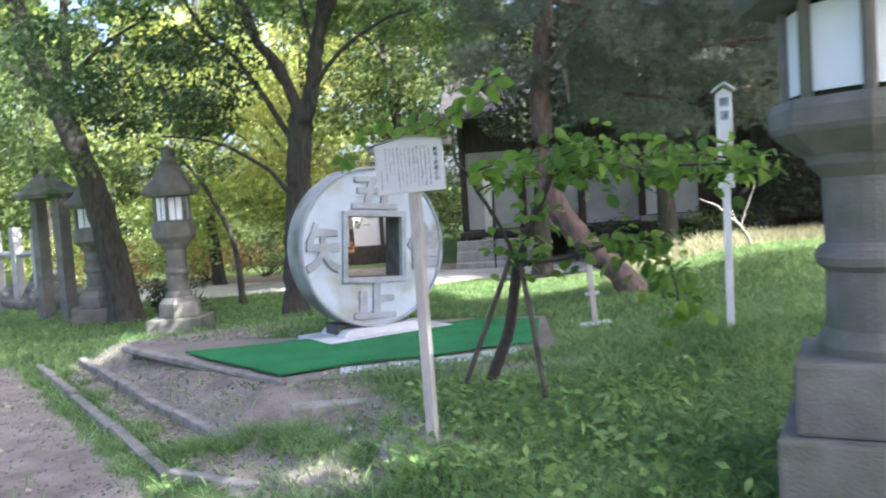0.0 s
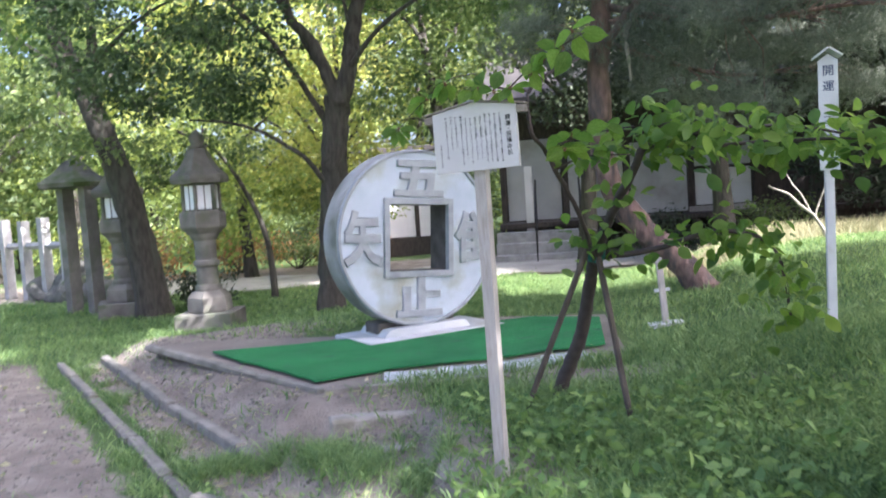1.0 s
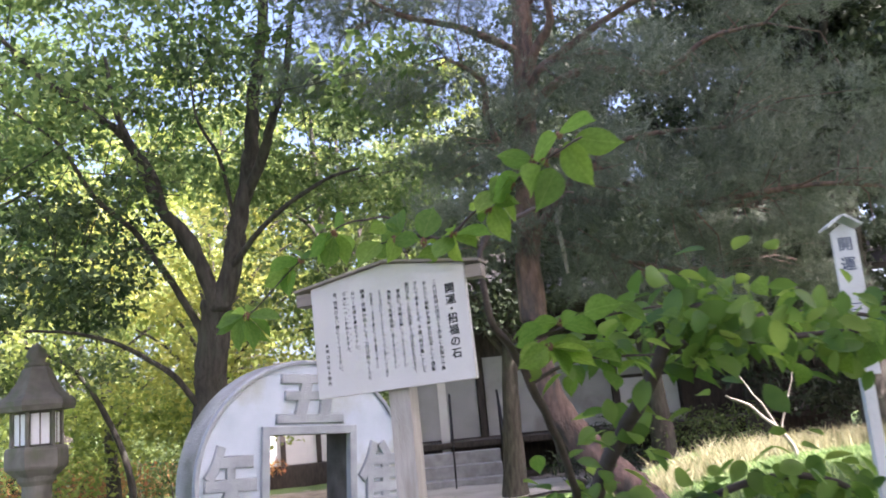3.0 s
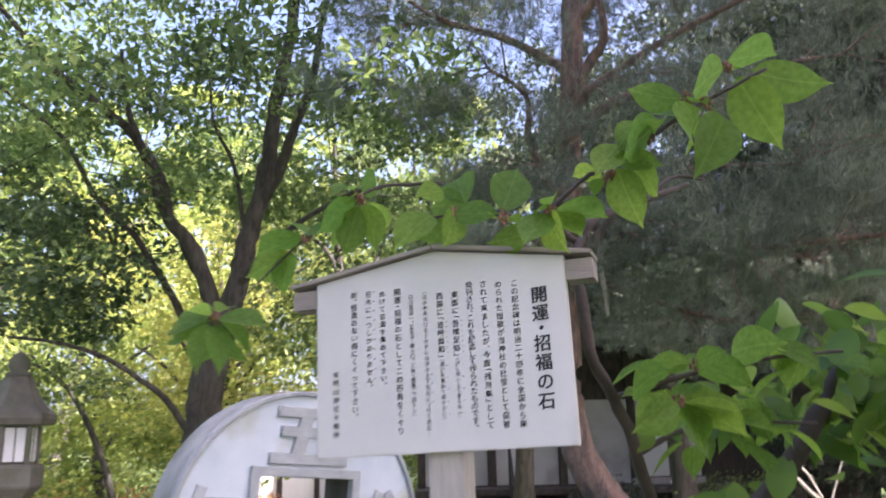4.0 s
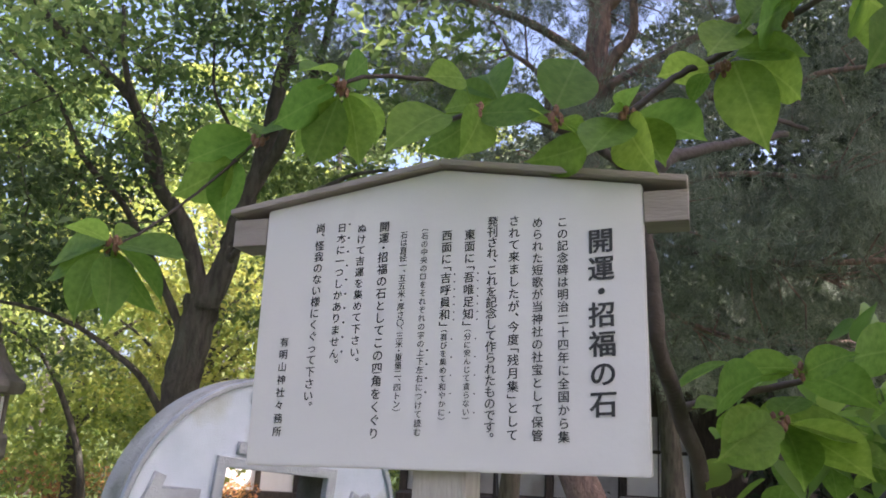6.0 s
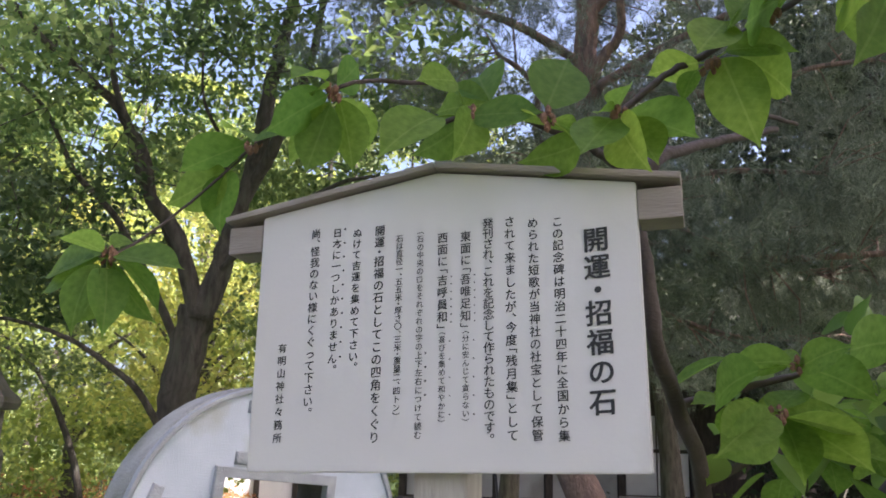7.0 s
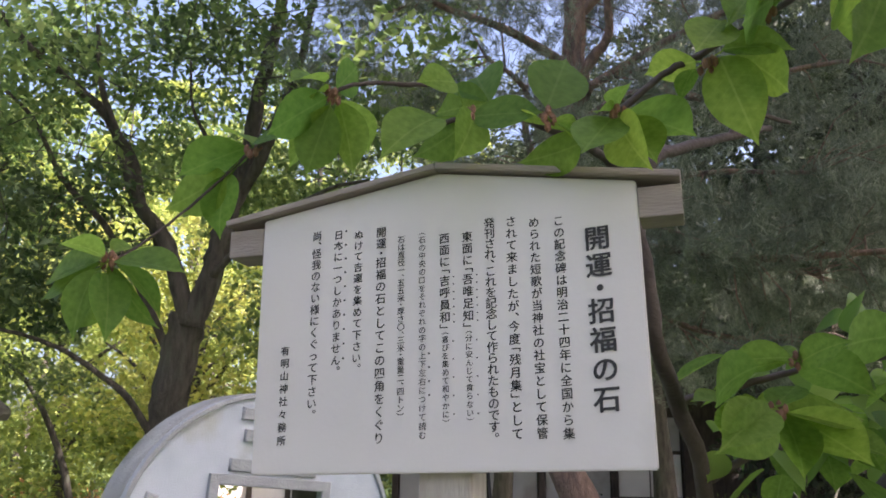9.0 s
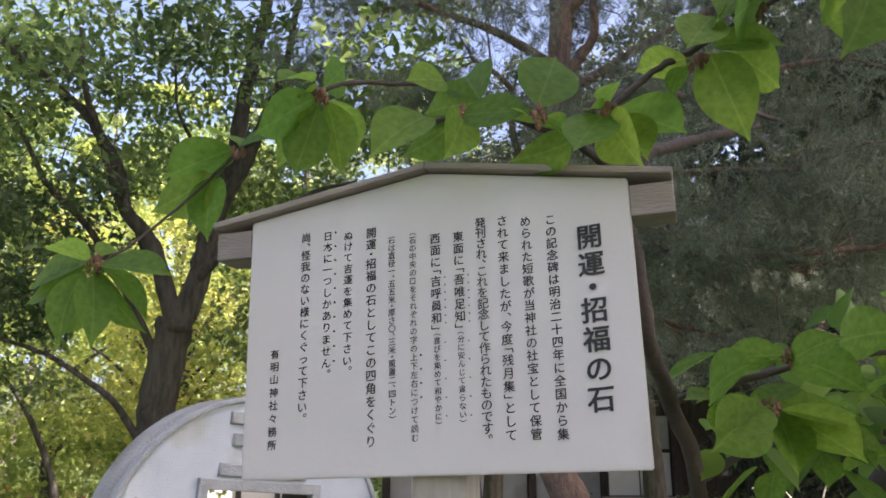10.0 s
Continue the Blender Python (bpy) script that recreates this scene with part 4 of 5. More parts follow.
part("dead_stub", tube(bmesh.new(), bend([(1.17, 8.06, 2.74), (1.13, 8.05, 2.6), (1.15, 8.05, 2.42), (1.16, 8.05, 2.24)], 3), taper(10, 0.027, 0.011), 8, 0.05, rt), BLEACHED, pine, "pale barkless dead branch")

# young cherry tree with props
cherry = thing("cherry_tree", Matrix.Identity(4), "young cherry tree with large green leaves held by props", "tree", "trees")
trunk(cherry, [(0.2, 5.14, 0.2), (0.22, 5.12, 0.3), (0.285, 5.05, 0.48), (0.34, 4.99, 0.63), (0.38, 4.87, 0.88), (0.40, 4.75, 1.05)], 0.039, 0.028, CHERRY_BARK, rt, 1.6)
cl = [([(0.40, 4.75, 1.0), (0.36, 4.6, 1.12), (0.3, 4.4, 1.26), (0.2, 4.15, 1.426), (0.158, 4.1, 1.51), (0.112, 4.02, 1.564), (0.1, 4.02, 1.68), (0.115, 4.05, 1.735)], 0.0118, 0.0058),
      ([(0.115, 4.05, 1.73), (0.135, 4.06, 1.76), (0.181, 4.1, 1.786), (0.255, 4.15, 1.824), (0.333, 4.2, 1.859)], 0.0085, 0.004),
      ([(0.255, 4.15, 1.824), (0.28, 4.165, 1.85), (0.31, 4.18, 1.867), (0.36, 4.2, 1.867)], 0.004, 0.0025),
      ([(0.40, 4.75, 1.02), (0.45, 4.6, 1.2), (0.52, 4.4, 1.38), (0.565, 4.3, 1.5), (0.63, 4.32, 1.57), (0.8, 4.5, 1.6)], 0.026, 0.009),
      ([(0.565, 4.3, 1.5), (0.75, 4.5, 1.49), (1.15, 4.6, 1.5), (1.62, 4.55, 1.48)], 0.014, 0.005),
      ([(0.62, 4.32, 1.56), (0.9, 4.75, 1.57), (1.35, 4.95, 1.58), (1.8, 4.95, 1.48)], 0.013, 0.005),
      ([(0.42, 4.75, 1.03), (0.65, 4.7, 1.05), (0.95, 4.65, 1.12), (1.16, 4.6, 1.03), (1.22, 4.6, 0.72)], 0.016, 0.005),
      ([(0.158, 4.1, 1.508), (0.196, 4.11, 1.52), (0.239, 4.12, 1.531), (0.302, 4.12, 1.548), (0.379, 4.1, 1.561), (0.5, 4.1, 1.57)], 0.005, 0.0025),
      ([(-0.049, 3.93, 1.733), (-0.068, 3.97, 1.774), (-0.09, 3.99, 1.794), (-0.128, 3.98, 1.789), (-0.16, 3.97, 1.784), (-0.188, 3.955, 1.769), (-0.228, 3.96, 1.738), (-0.264, 3.97, 1.714)], 0.0026, 0.0016),
      ([(-0.264, 3.97, 1.714), (-0.292, 4.0, 1.7), (-0.324, 4.01, 1.671), (-0.358, 4.0, 1.634), (-0.381, 3.985, 1.611)], 0.0016, 0.0012),
      ([(0.027, 3.95, 1.727), (0.031, 3.92, 1.724), (0.044, 3.89, 1.729), (0.08, 3.88, 1.76), (0.108, 3.87, 1.774), (0.165, 3.86, 1.809), (0.203, 3.85, 1.833), (0.238, 3.84, 1.852), (0.3, 3.82, 1.88)], 0.0034, 0.0022),
      ([(0.115, 4.05, 1.72), (0.086, 4.03, 1.731), (0.059, 4.0, 1.735), (0.026, 3.95, 1.727), (-0.007, 3.93, 1.731), (-0.033, 3.92, 1.735), (-0.052, 3.91, 1.729), (-0.079, 3.91, 1.728), (-0.104, 3.92, 1.724)], 0.0055, 0.002),
      ([(0.2, 4.15, 1.43), (0.28, 4.19, 1.462), (0.36, 4.2, 1.475), (0.5, 4.2, 1.47)], 0.005, 0.0025)]
limbs(cherry, cl, CHERRY_BARK, rt, 0.1, "branch")


def leaf_mesh(bendy, fold, wide, seed):
    """An oval leaf with a drawn-out tip, folded on its midrib."""
    me = bpy.data.meshes.new("leaf")
    prof = [(0.0, 0.015), (0.05, 0.10), (0.12, 0.19), (0.22, 0.275), (0.34, 0.33), (0.46, 0.348), (0.58, 0.33), (0.68, 0.28), (0.77, 0.205), (0.84, 0.125), (0.89, 0.065), (0.94, 0.028), (1.0, 0.002)]
    vs, fs = [], []
    r2 = random.Random(seed)
    for t, w in prof:
        y = t * math.cos(bendy * t * 0.6)
        z = -bendy * t * t * 0.45
        ww = w * wide * 0.9
        wav = r2.uniform(-0.006, 0.006)
        vs += [(-ww, y, z + fold * ww + wav), (0, y, z), (ww, y, z + fold * ww - wav)]
    for i in range(len(prof) - 1):
        a = i * 3
        fs += [(a, a + 1, a + 4, a + 3), (a + 1, a + 2, a + 5, a + 4)]
    me.from_pydata(vs, [], fs)
    me.shade_smooth()
    me.materials.append(LEAF)
    return me


LEAVES = [leaf_mesh(b, f, w, i) for i, (b, f, w) in enumerate([(0.3, 0.25, 0.94), (0.6, 0.35, 0.88), (0.15, 0.15, 0.85), (0.8, 0.3, 0.9), (0.5, 0.5, 0.85), (0.2, 0.3, 0.94)])]


def leaf_at(at, direction, roll, size, rng, slim=1.0):
    d = Vector(direction).normalized()
    side = d.cross(Vector((0, 0, 1)))
    side = side.normalized() if side.length > 0.05 else Vector((1, 0, 0))
    up = side.cross(d)
    m = Matrix((side, d, up)).transposed().to_4x4()
    ob = new("leaf", rng.choice(LEAVES))
    ob.parent = cherry
    ob.matrix_basis = Matrix.Translation(at) @ m @ Matrix.Rotation(radians(roll), 4, "Y") @ Matrix.Diagonal((size * slim, size, size, 1))
    return ob


rl = random.Random(21)
def leaf_whorl(centre, leaves, slim=1.0):
    """Leaves round one bud: base offset in mm, heading, rise and roll in degrees, length in mm."""
    bm = bmesh.new()
    for dx, dy, dz, az, el, roll, size in leaves:
        base = Vector(centre) + Vector((dx, dy, dz)) / 1000
        a, e = radians(az), radians(el)
        d = Vector((math.cos(a) * math.cos(e), math.sin(a) * math.cos(e), math.sin(e)))
        leaf_at(base, d, roll, size / 1000, rl, slim)
        tube(bm, [Vector(centre), (Vector(centre) + base) / 2 + Vector((0, 0, 0.001)), base + d * 0.003], [0.0008, 0.0007, 0.0006], 5)
    part("leaf_stalk", bm, LEAF, cherry)
    bm = bmesh.new()
    for _ in range(7):
        bmesh.ops.create_icosphere(bm, subdivisions=1, radius=0.003, matrix=Matrix.Translation([rl.uniform(-0.006, 0.006) for _ in range(3)]) @ Matrix.Diagonal((1, 1, 1.8, 1)))
    part("bud", bm, BUD, cherry).matrix_basis = Matrix.Translation(centre)


leaf_whorl((-0.382, 3.985, 1.611), [(-4, 0, 4, -113, 12, 25, 60), (2, 0, 8, 75, 34, 22, 61), (7, 0, 2, -34, -9, 37, 85), (7, 0, -1, 42, -25, -13, 65), (-6, 0, 2, 145, -5, -63, 90), (-7, 0, -2, 147, -15, -67, 86), (-8, 0, -6, -103, -50, -1, 74), (0, 0, -10, -64, -39, -4, 84), (6, 0, -5, 61, -55, -90, 68), (2, 0, -7, 120, -39, 73, 76)], 0.74)
leaf_whorl((-0.264, 3.970, 1.714), [(-5, 0, 2, 149, -7, 17, 81), (-1, 0, 6, 129, 34, 4, 64), (1, 0, 7, -52, -3, 53, 42), (-28, 30, -14, 140, -15, 68, 79), (-24, 30, -13, 118, -31, -18, 70)])
leaf_whorl((-0.195, 3.950, 1.761), [(-7, 0, 12, -118, -11, -15, 54), (-4, 0, 3, -121, -15, 16, 34), (3, 0, 6, 66, 44, 87, 68), (-4, 0, -3, -144, -40, 57, 79), (-1, 0, -11, 136, -65, 37, 72), (6, 0, -6, 49, -61, -15, 68), (6, 0, -4, 55, -8, 17, 68), (-1, 0, -10, 144, -45, -9, 70)])
leaf_whorl((-0.080, 3.900, 1.724), [(-9, 0, 30, -127, -17, -66, 52), (20, 0, 14, 107, 51, -43, 94), (19, 0, 12, 132, 13, -85, 76), (-24, 0, -2, -127, -29, -34, 83), (1, 0, -2, 116, -15, 76, 66), (3, 0, 0, -40, -8, 67, 69), (6, 0, 3, -100, -48, -48, 66)])
leaf_whorl((-0.020, 3.860, 1.708), [(-1, 0, 8, 59, 52, 36, 99), (-3, 0, -4, 117, 30, 21, 38), (1, 0, -4, 47, 24, -13, 40), (26, 0, -19, 115, 1, 85, 66)])
leaf_whorl((0.038, 3.870, 1.719), [(0, 0, 5, -99, 12, 26, 44), (-4, 0, 2, -134, -11, 15, 32), (-3, 0, -3, -127, -36, -22, 81), (1, 0, -5, -99, -47, 61, 75), (5, 0, 0, 32, 7, -18, 91), (4, 0, -2, 50, -6, 0, 74)])
leaf_whorl((0.111, 3.860, 1.761), [(-10, 0, 2, 111, 16, 42, 62), (-12, 0, -5, 93, -7, -1, 34), (10, 0, 7, -71, -69, 53, 84), (24, 0, 10, -46, -42, -57, 72), (13, 0, 14, -48, -11, 69, 58)])
leaf_whorl((0.160, 3.850, 1.802), [(-39, 0, -7, -132, -39, -35, 78), (-27, 0, -4, -136, -34, 34, 45), (13, 0, 21, -143, -36, 64, 106), (-9, 0, 20, -136, -35, -27, 69), (5, 0, 8, -97, 8, 10, 55)])
leaf_whorl((0.222, 3.820, 1.835), [(-6, 0, -15, 58, -18, 1, 67), (19, 0, -17, -134, -50, -58, 108), (-7, 0, -8, -136, -40, 82, 114)])
leaf_whorl((0.259, 3.840, 1.894), [(13, 0, -16, -46, -69, 85, 109), (33, 0, -8, 14, -10, -80, 100), (-3, 0, -3, -142, -33, 57, 106), (3, 0, 6, 31, 23, -25, 108)])
leaf_whorl((0.203, 3.835, 1.847), [(-3, 0, 1, 163, 12, 88, 71), (-13, 0, -22, 109, 32, -22, 60), (5, 0, -4, -81, -15, 2, 45)])
leaf_whorl((0.261, 4.050, 1.548), [(-38, 0, -6, -165, -18, 61, 96), (-5, 0, 3, 155, 3, 58, 65), (3, 0, -2, -83, 19, 87, 61), (5, 0, -3, 22, -2, -34, 94), (54, 0, 16, 35, 17, -73, 103), (-3, 0, -4, 104, 33, -18, 70)])
leaf_whorl((0.228, 4.030, 1.499), [(-7, 0, 1, -139, -15, -38, 91), (-6, 0, -2, -133, -25, -78, 89), (8, 0, -1, 14, 0, 41, 99), (6, 0, -3, 15, -19, -25, 108), (-2, 0, 3, 44, 24, 9, 74), (3, 0, -3, 44, -30, 11, 88)])
# leaves along the spreading branches
def along(i, a, b, n, size, droop=0.3, spread=0.05):
    line = bend(cl[i][0], 6)
    for _ in range(n):
        t = rl.uniform(a, b) * (len(line) - 1)
        p = line[int(t)].lerp(line[min(int(t) + 1, len(line) - 1)], t % 1) + Vector((rl.gauss(0, spread), rl.gauss(0, spread), rl.gauss(0, spread * 0.7)))
        az = rl.uniform(0, 2 * math.pi)
        leaf_at(p, (math.cos(az), math.sin(az), -droop + rl.uniform(-0.4, 0.35)), rl.uniform(-40, 40), size * rl.uniform(0.75, 1.15), rl)


along(7, 0.3, 1.0, 14, 0.08, 0.3, 0.018)
along(12, 0.25, 1.0, 11, 0.078, 0.4, 0.026)
along(3, 0.6, 1.0, 16, 0.085, 0.45, 0.06)
along(4, 0.1, 1.0, 42, 0.088, 0.5, 0.07)
along(5, 0.1, 1.0, 44, 0.088, 0.5, 0.08)
along(6, 0.1, 1.0, 30, 0.085, 0.7, 0.06)
along(6, 0.8, 1.0, 18, 0.085, 1.0, 0.07)
along(0, 0.04, 0.24, 8, 0.075, 0.5, 0.05)

# the finer rest of the cherry leaves, joined
def leaf_rest(lines, n, size, spread, rs_):
    base = np.array([v.co[:] for v in LEAVES[0].vertices])
    fc = np.array([p.vertices[:] for p in LEAVES[0].polygons])
    ps = np.array([list(line[i]) for line in lines for i in range(len(line))])
    p = ps[rs_.randint(0, len(ps), n)] + rs_.normal(0, 1, (n, 3)) * np.array([spread, spread, spread * 0.6])
    ax, s_, u_ = rotations(rs_, n, 0.45, 0.4)
    k = (size * rs_.uniform(0.65, 1.15, n))[:, None, None]
    v = p[:, None, :] + k * (base[None, :, :1] * s_[:, None, :] + base[None, :, 1:2] * ax[:, None, :] + base[None, :, 2:3] * u_[:, None, :])
    f = fc[None] + (np.arange(n) * len(base))[:, None, None]
    return tagged(fast_mesh("foliage", v.reshape(-1, 3), f.reshape(-1, 4), LEAF_REST, cherry), kind="stuff")


leaf_rest([bend(cl[i][0], 6)[8:] for i in (4, 5)] + [bend(cl[3][0], 6)[20:]], 330, 0.092, 0.11, np.random.RandomState(77))
leaf_rest([bend(cl[6][0], 6)[8:]], 150, 0.085, 0.075, np.random.RandomState(78))
leaf_rest([bend(cl[0][0], 6)[1:9], bend(cl[3][0], 6)[2:12]], 50, 0.085, 0.09, np.random.RandomState(80))
leaf_rest([[p + Vector((0.06, 0.08, -0.05)) for p in bend(cl[7][0], 6)[6:]]], 22, 0.075, 0.035, np.random.RandomState(79))

for a, b in (((0.02, 4.9, 0.22), (0.40, 4.70, 1.16)), ((0.51, 4.54, 0.22), (0.40, 4.74, 1.12))):
    pp = obj("prop_pole", tube(bmesh.new(), bend([a, (Vector(a) + Vector(b)) / 2, b], 3, 0.003, rt), [0.015] * 7, 8), POLE)
    tagged(pp, "dark wooden pole propping the young cherry", "prop", "tree props")
tie = obj("tree_tie", lathe(bmesh.new(), [(0.034, -0.05), (0.045, -0.02), (0.043, 0.03), (0.03, 0.06)], 12, 0, 0.15, rt), GREEN_NET)
tie.matrix_basis = pose(0.405, 4.745, 1.06, 8, 6, 0)
tagged(tie, "dark green strap tying props to the cherry", "strap")


# ---- hall behind the trees ----
hall = thing("shrine_hall", pose(0, 16.6, gz(2, 16.6), 0, 0, -4), "low timber hall with white plaster panels and grey roof", "building")
X0, X1, FL, WT = 0.0, 8.2, 0.66, 2.9
part("foundation", boxbm(X0, X1, 1.6, 5.0, -0.3, 0.62, 0.02), DARK_WOOD, hall, "dark recessed base under the raised floor")
part("wall", boxbm(X0 + 0.1, X1 - 0.1, 0.6, 4.8, 0.6, WT), DARK_WOOD, hall, "dark timber wall")
part("veranda", boxbm(X0, X1, -0.3, 0.7, FL - 0.1, FL, 0.01), DARK_WOOD, hall)
x = X0
i = 0
while x < X1 - 0.3:
    part("pillar", boxbm(x, x + 0.11, 0.5, 0.62, FL, WT, 0.005), DARK_WOOD, hall)
    part("veranda_leg", boxbm(x, x + 0.09, -0.25, -0.16, -0.2, FL - 0.1), DARK_WOOD, hall)
    if x < 0.9:
        # panel shade is painted by the darker plaster
        part("plaster_panel", boxbm(x + 0.13, x + 1.18, 0.56, 0.59, FL + 0.02, FL + 1.6), PLASTER_SHADE, hall, "plaster panel with shade put into its colour")
        part("white_pillar", boxbm(x + 0.5, x + 0.64, -0.2, -0.06, 0.0, 1.72, 0.006), PLASTER, hall)
    elif x < 2.5:
        part("plaster_panel", boxbm(x + 0.13, x + 1.18, 0.56, 0.59, FL + 0.02, FL + 1.4), PLASTER_SHADE, hall, "plaster panel with shade put into its colour")
    elif x < 4.6:
        for u in (0.13, 0.66):
            part("plaster_panel", boxbm(x + u, x + u + 0.5, 0.56, 0.59, FL + 0.12, FL + 0.8), PLASTER, hall, "white plaster panel")
            part("plaster_panel", boxbm(x + u, x + u + 0.5, 0.56, 0.59, FL + 0.86, FL + 1.4), PLASTER_SHADE, hall, "plaster panel with shade put into its colour")
        part("beam", boxbm(x, x + 1.2, 0.47, 0.57, FL - 0.02, FL + 0.1, 0.005), POST_WOOD, hall, "pale timber sill beam")
    x += 1.2
    i += 1
for k, (yy0, zz0, yy1, zz1) in enumerate([(-0.15, 2.9, 2.7, 4.1), (6.3, 2.9, 2.7, 4.1)]):
    bm = bmesh.new()
    f = bm.faces.new([bm.verts.new(p) for p in ((X0 - 0.3, yy0, zz0), (X1 + 0.8, yy0, zz0), (X1 + 0.8, yy1, zz1), (X0 - 0.3, yy1, zz1))])
    r = bmesh.ops.extrude_face_region(bm, geom=[f])
    bmesh.ops.translate(bm, vec=(0, 0, 0.12), verts=[g for g in r["geom"] if isinstance(g, bmesh.types.BMVert)])
    bmesh.ops.recalc_face_normals(bm, faces=bm.faces)
    part("roof", bm, ROOF_METAL, hall, "grey sheet roof slope")
part("ridge", boxbm(X0 - 0.35, X1 + 0.85, 2.55, 2.85, 4.12, 4.3, 0.03), ROOF_METAL, hall)
for s in range(4):
    part("step", boxbm(-0.05, 1.45, -1.5 + 0.3 * s, -0.3, -0.3 + 0.19 * s, -0.06 + 0.19 * s, 0.012), GRANITE_LIGHT, hall, "stone step")
for xx in (0.7, 1.5):
    rail = part("handrail", tube(bmesh.new(), [(xx, -1.5, 0.75), (xx, -0.3, 1.45)], [0.02, 0.02], 6), IRON, hall, "black iron handrail")
    for s in range(6):
        part("baluster", tube(bmesh.new(), [(xx, -1.5 + 0.24 * s, -0.1 + 0.13 * s), (xx, -1.5 + 0.24 * s, 0.75 + 0.14 * s)], [0.011, 0.011], 5), IRON, rail)

# white side building beyond the hall
annex = thing("side_building", pose(-2.3, 19.0, gz(-2.3, 19.0), 0, 0, 3), "low white-walled side building with dark timber posts", "building")
part("wall", boxbm(-1.0, 1.2, 0, 2.4, 0.42, 2.3), PLASTER, annex, "white plaster wall")
part("base", boxbm(-1.1, 1.3, -0.25, 2.4, -0.2, 0.42, 0.01), DARK_WOOD, annex, "dark timber base and veranda")
for k in range(4):
    part("pillar", boxbm(-1.0 + 0.7 * k, -0.9 + 0.7 * k, -0.06, 0.0, 0.42, 2.3, 0.004), DARK_WOOD, annex)
part("roof", boxbm(-1.3, 1.5, -0.3, 2.7, 2.3, 2.42, 0.02), ROOF_METAL, annex)

# ---- stone fence, gate and rocks beside the lanterns ----
fence = thing("stone_fence", Matrix.Identity(4), "row of pale square granite fence posts with one rail", "fence")
for k in range(7):
    px_, py_ = -10.2 + 0.56 * k, 15.5 - 0.37 * k
    bm = boxbm(-0.075, 0.075, -0.075, 0.075, -0.2, 1.32 + 0.05 * (k % 2), 0.015)
    part("fence_post", bm, GRANITE_LIGHT, fence).matrix_basis = pose(px_, py_, gz(px_, py_), 0, 0, -34)
part("rail", tube(bmesh.new(), [(-10.3, 15.57, 1.0), (-6.8, 13.25, 1.0)], [0.055, 0.055], 4), GRANITE_LIGHT, fence)
rr = random.Random(8)
for k, (a, b, s) in enumerate([(-7.5, 14.0, 0.45), (-6.9, 13.6, 0.5), (-6.3, 13.2, 0.4), (-7.0, 13.9, 0.35), (-5.7, 12.6, 0.28)]):
    bm = bmesh.new()
    bmesh.ops.create_icosphere(bm, subdivisions=3, radius=s)
    for v in bm.verts:
        v.co *= 1 + 0.35 * noise.noise(v.co * 2.2 + Vector((k * 9, 0, 0)))
        v.co.z *= 0.62
    ob = obj("rock", bm, ROCK)
    ob.matrix_basis = pose(a, b, gz(a, b) + s * 0.3 + (0.3 if k == 3 else 0), 0, 0, 40 * k)
    tagged(ob, "dark mossy garden rock", "rock", "garden rocks")
for px_, py_ in ((-6.05, 11.95), (-5.55, 11.6)):
    gp = obj("timber_post", boxbm(-0.085, 0.085, -0.085, 0.085, -0.1, 1.75, 0.01), GRANITE)
    gp.matrix_basis = pose(px_, py_, gz(px_, py_), 0, 0, -34)
    tagged(gp, "tall grey square post of the lantern row", "post", "grey posts")
cap = obj("post_cap", lathe(bmesh.new(), [(0.5, 0.0), (0.52, 0.06), (0.3, 0.2), (0.14, 0.36), (0.05, 0.44)], 6, 0.5), ROCK)
cap.matrix_basis = pose(-5.8, 11.78, gz(-5.8, 11.78) + 1.75, 0, 0, -34)
tagged(cap, "dark curved stone cap resting on two posts", "cap")


# ---- woods all round ----
def wood_tree(x, y, h, spread, mat, bark, n, leaf_size, label, seed, low=0.2, clump=0.7, group="woods"):
    r1, r2 = random.Random(seed), np.random.RandomState(seed)
    z = gz(x, y)
    t = thing("broadleaf_tree", Matrix.Identity(4), label, "tree", group)
    lean = r1.uniform(-0.4, 0.4)
    trunk(t, [(x, y, z - 0.1), (x + lean * 0.3, y, z + h * 0.3), (x + lean, y + 0.2, z + h * 0.62), (x + lean * 1.2, y, z + h * 0.95)], 0.02 * h + 0.03, 0.02, bark, r1)
    for k in range(5):
        a = r1.uniform(0, 6.28)
        z0 = z + h * r1.uniform(0.25, 0.6)
        e = Vector((x + math.cos(a) * spread * 0.8, y + math.sin(a) * spread * 0.8, z0 + h * r1.uniform(0.12, 0.3)))
        limbs(t, [([(x + lean * 0.6, y, z0), Vector((x, y, z0)).lerp(e, 0.5) + Vector((0, 0, 0.25)), e], 0.008 * h, 0.012)], bark, r1)
    m = int(24 + spread * 12)
    d = r2.normal(0, 1, (m, 3))
    d /= np.linalg.norm(d, axis=1)[:, None]
    q = d * r2.uniform(0.35, 1, (m, 1)) ** 0.7
    c = np.stack([x + lean + q[:, 0] * spread, y + q[:, 1] * spread, z + h * (low + (1 - low) * (0.5 + 0.5 * q[:, 2]))], 1)
    rad = r2.uniform(0.6, 1.2, m) * clump
    pts = clumps(r2, c, rad, n / (m * np.mean(rad ** 2)), 0.45)
    tagged(leaf_cloud("crown", pts, leaf_size, mat, r2, t, droop=0.3, wide=0.6), kind="stuff")
    return t


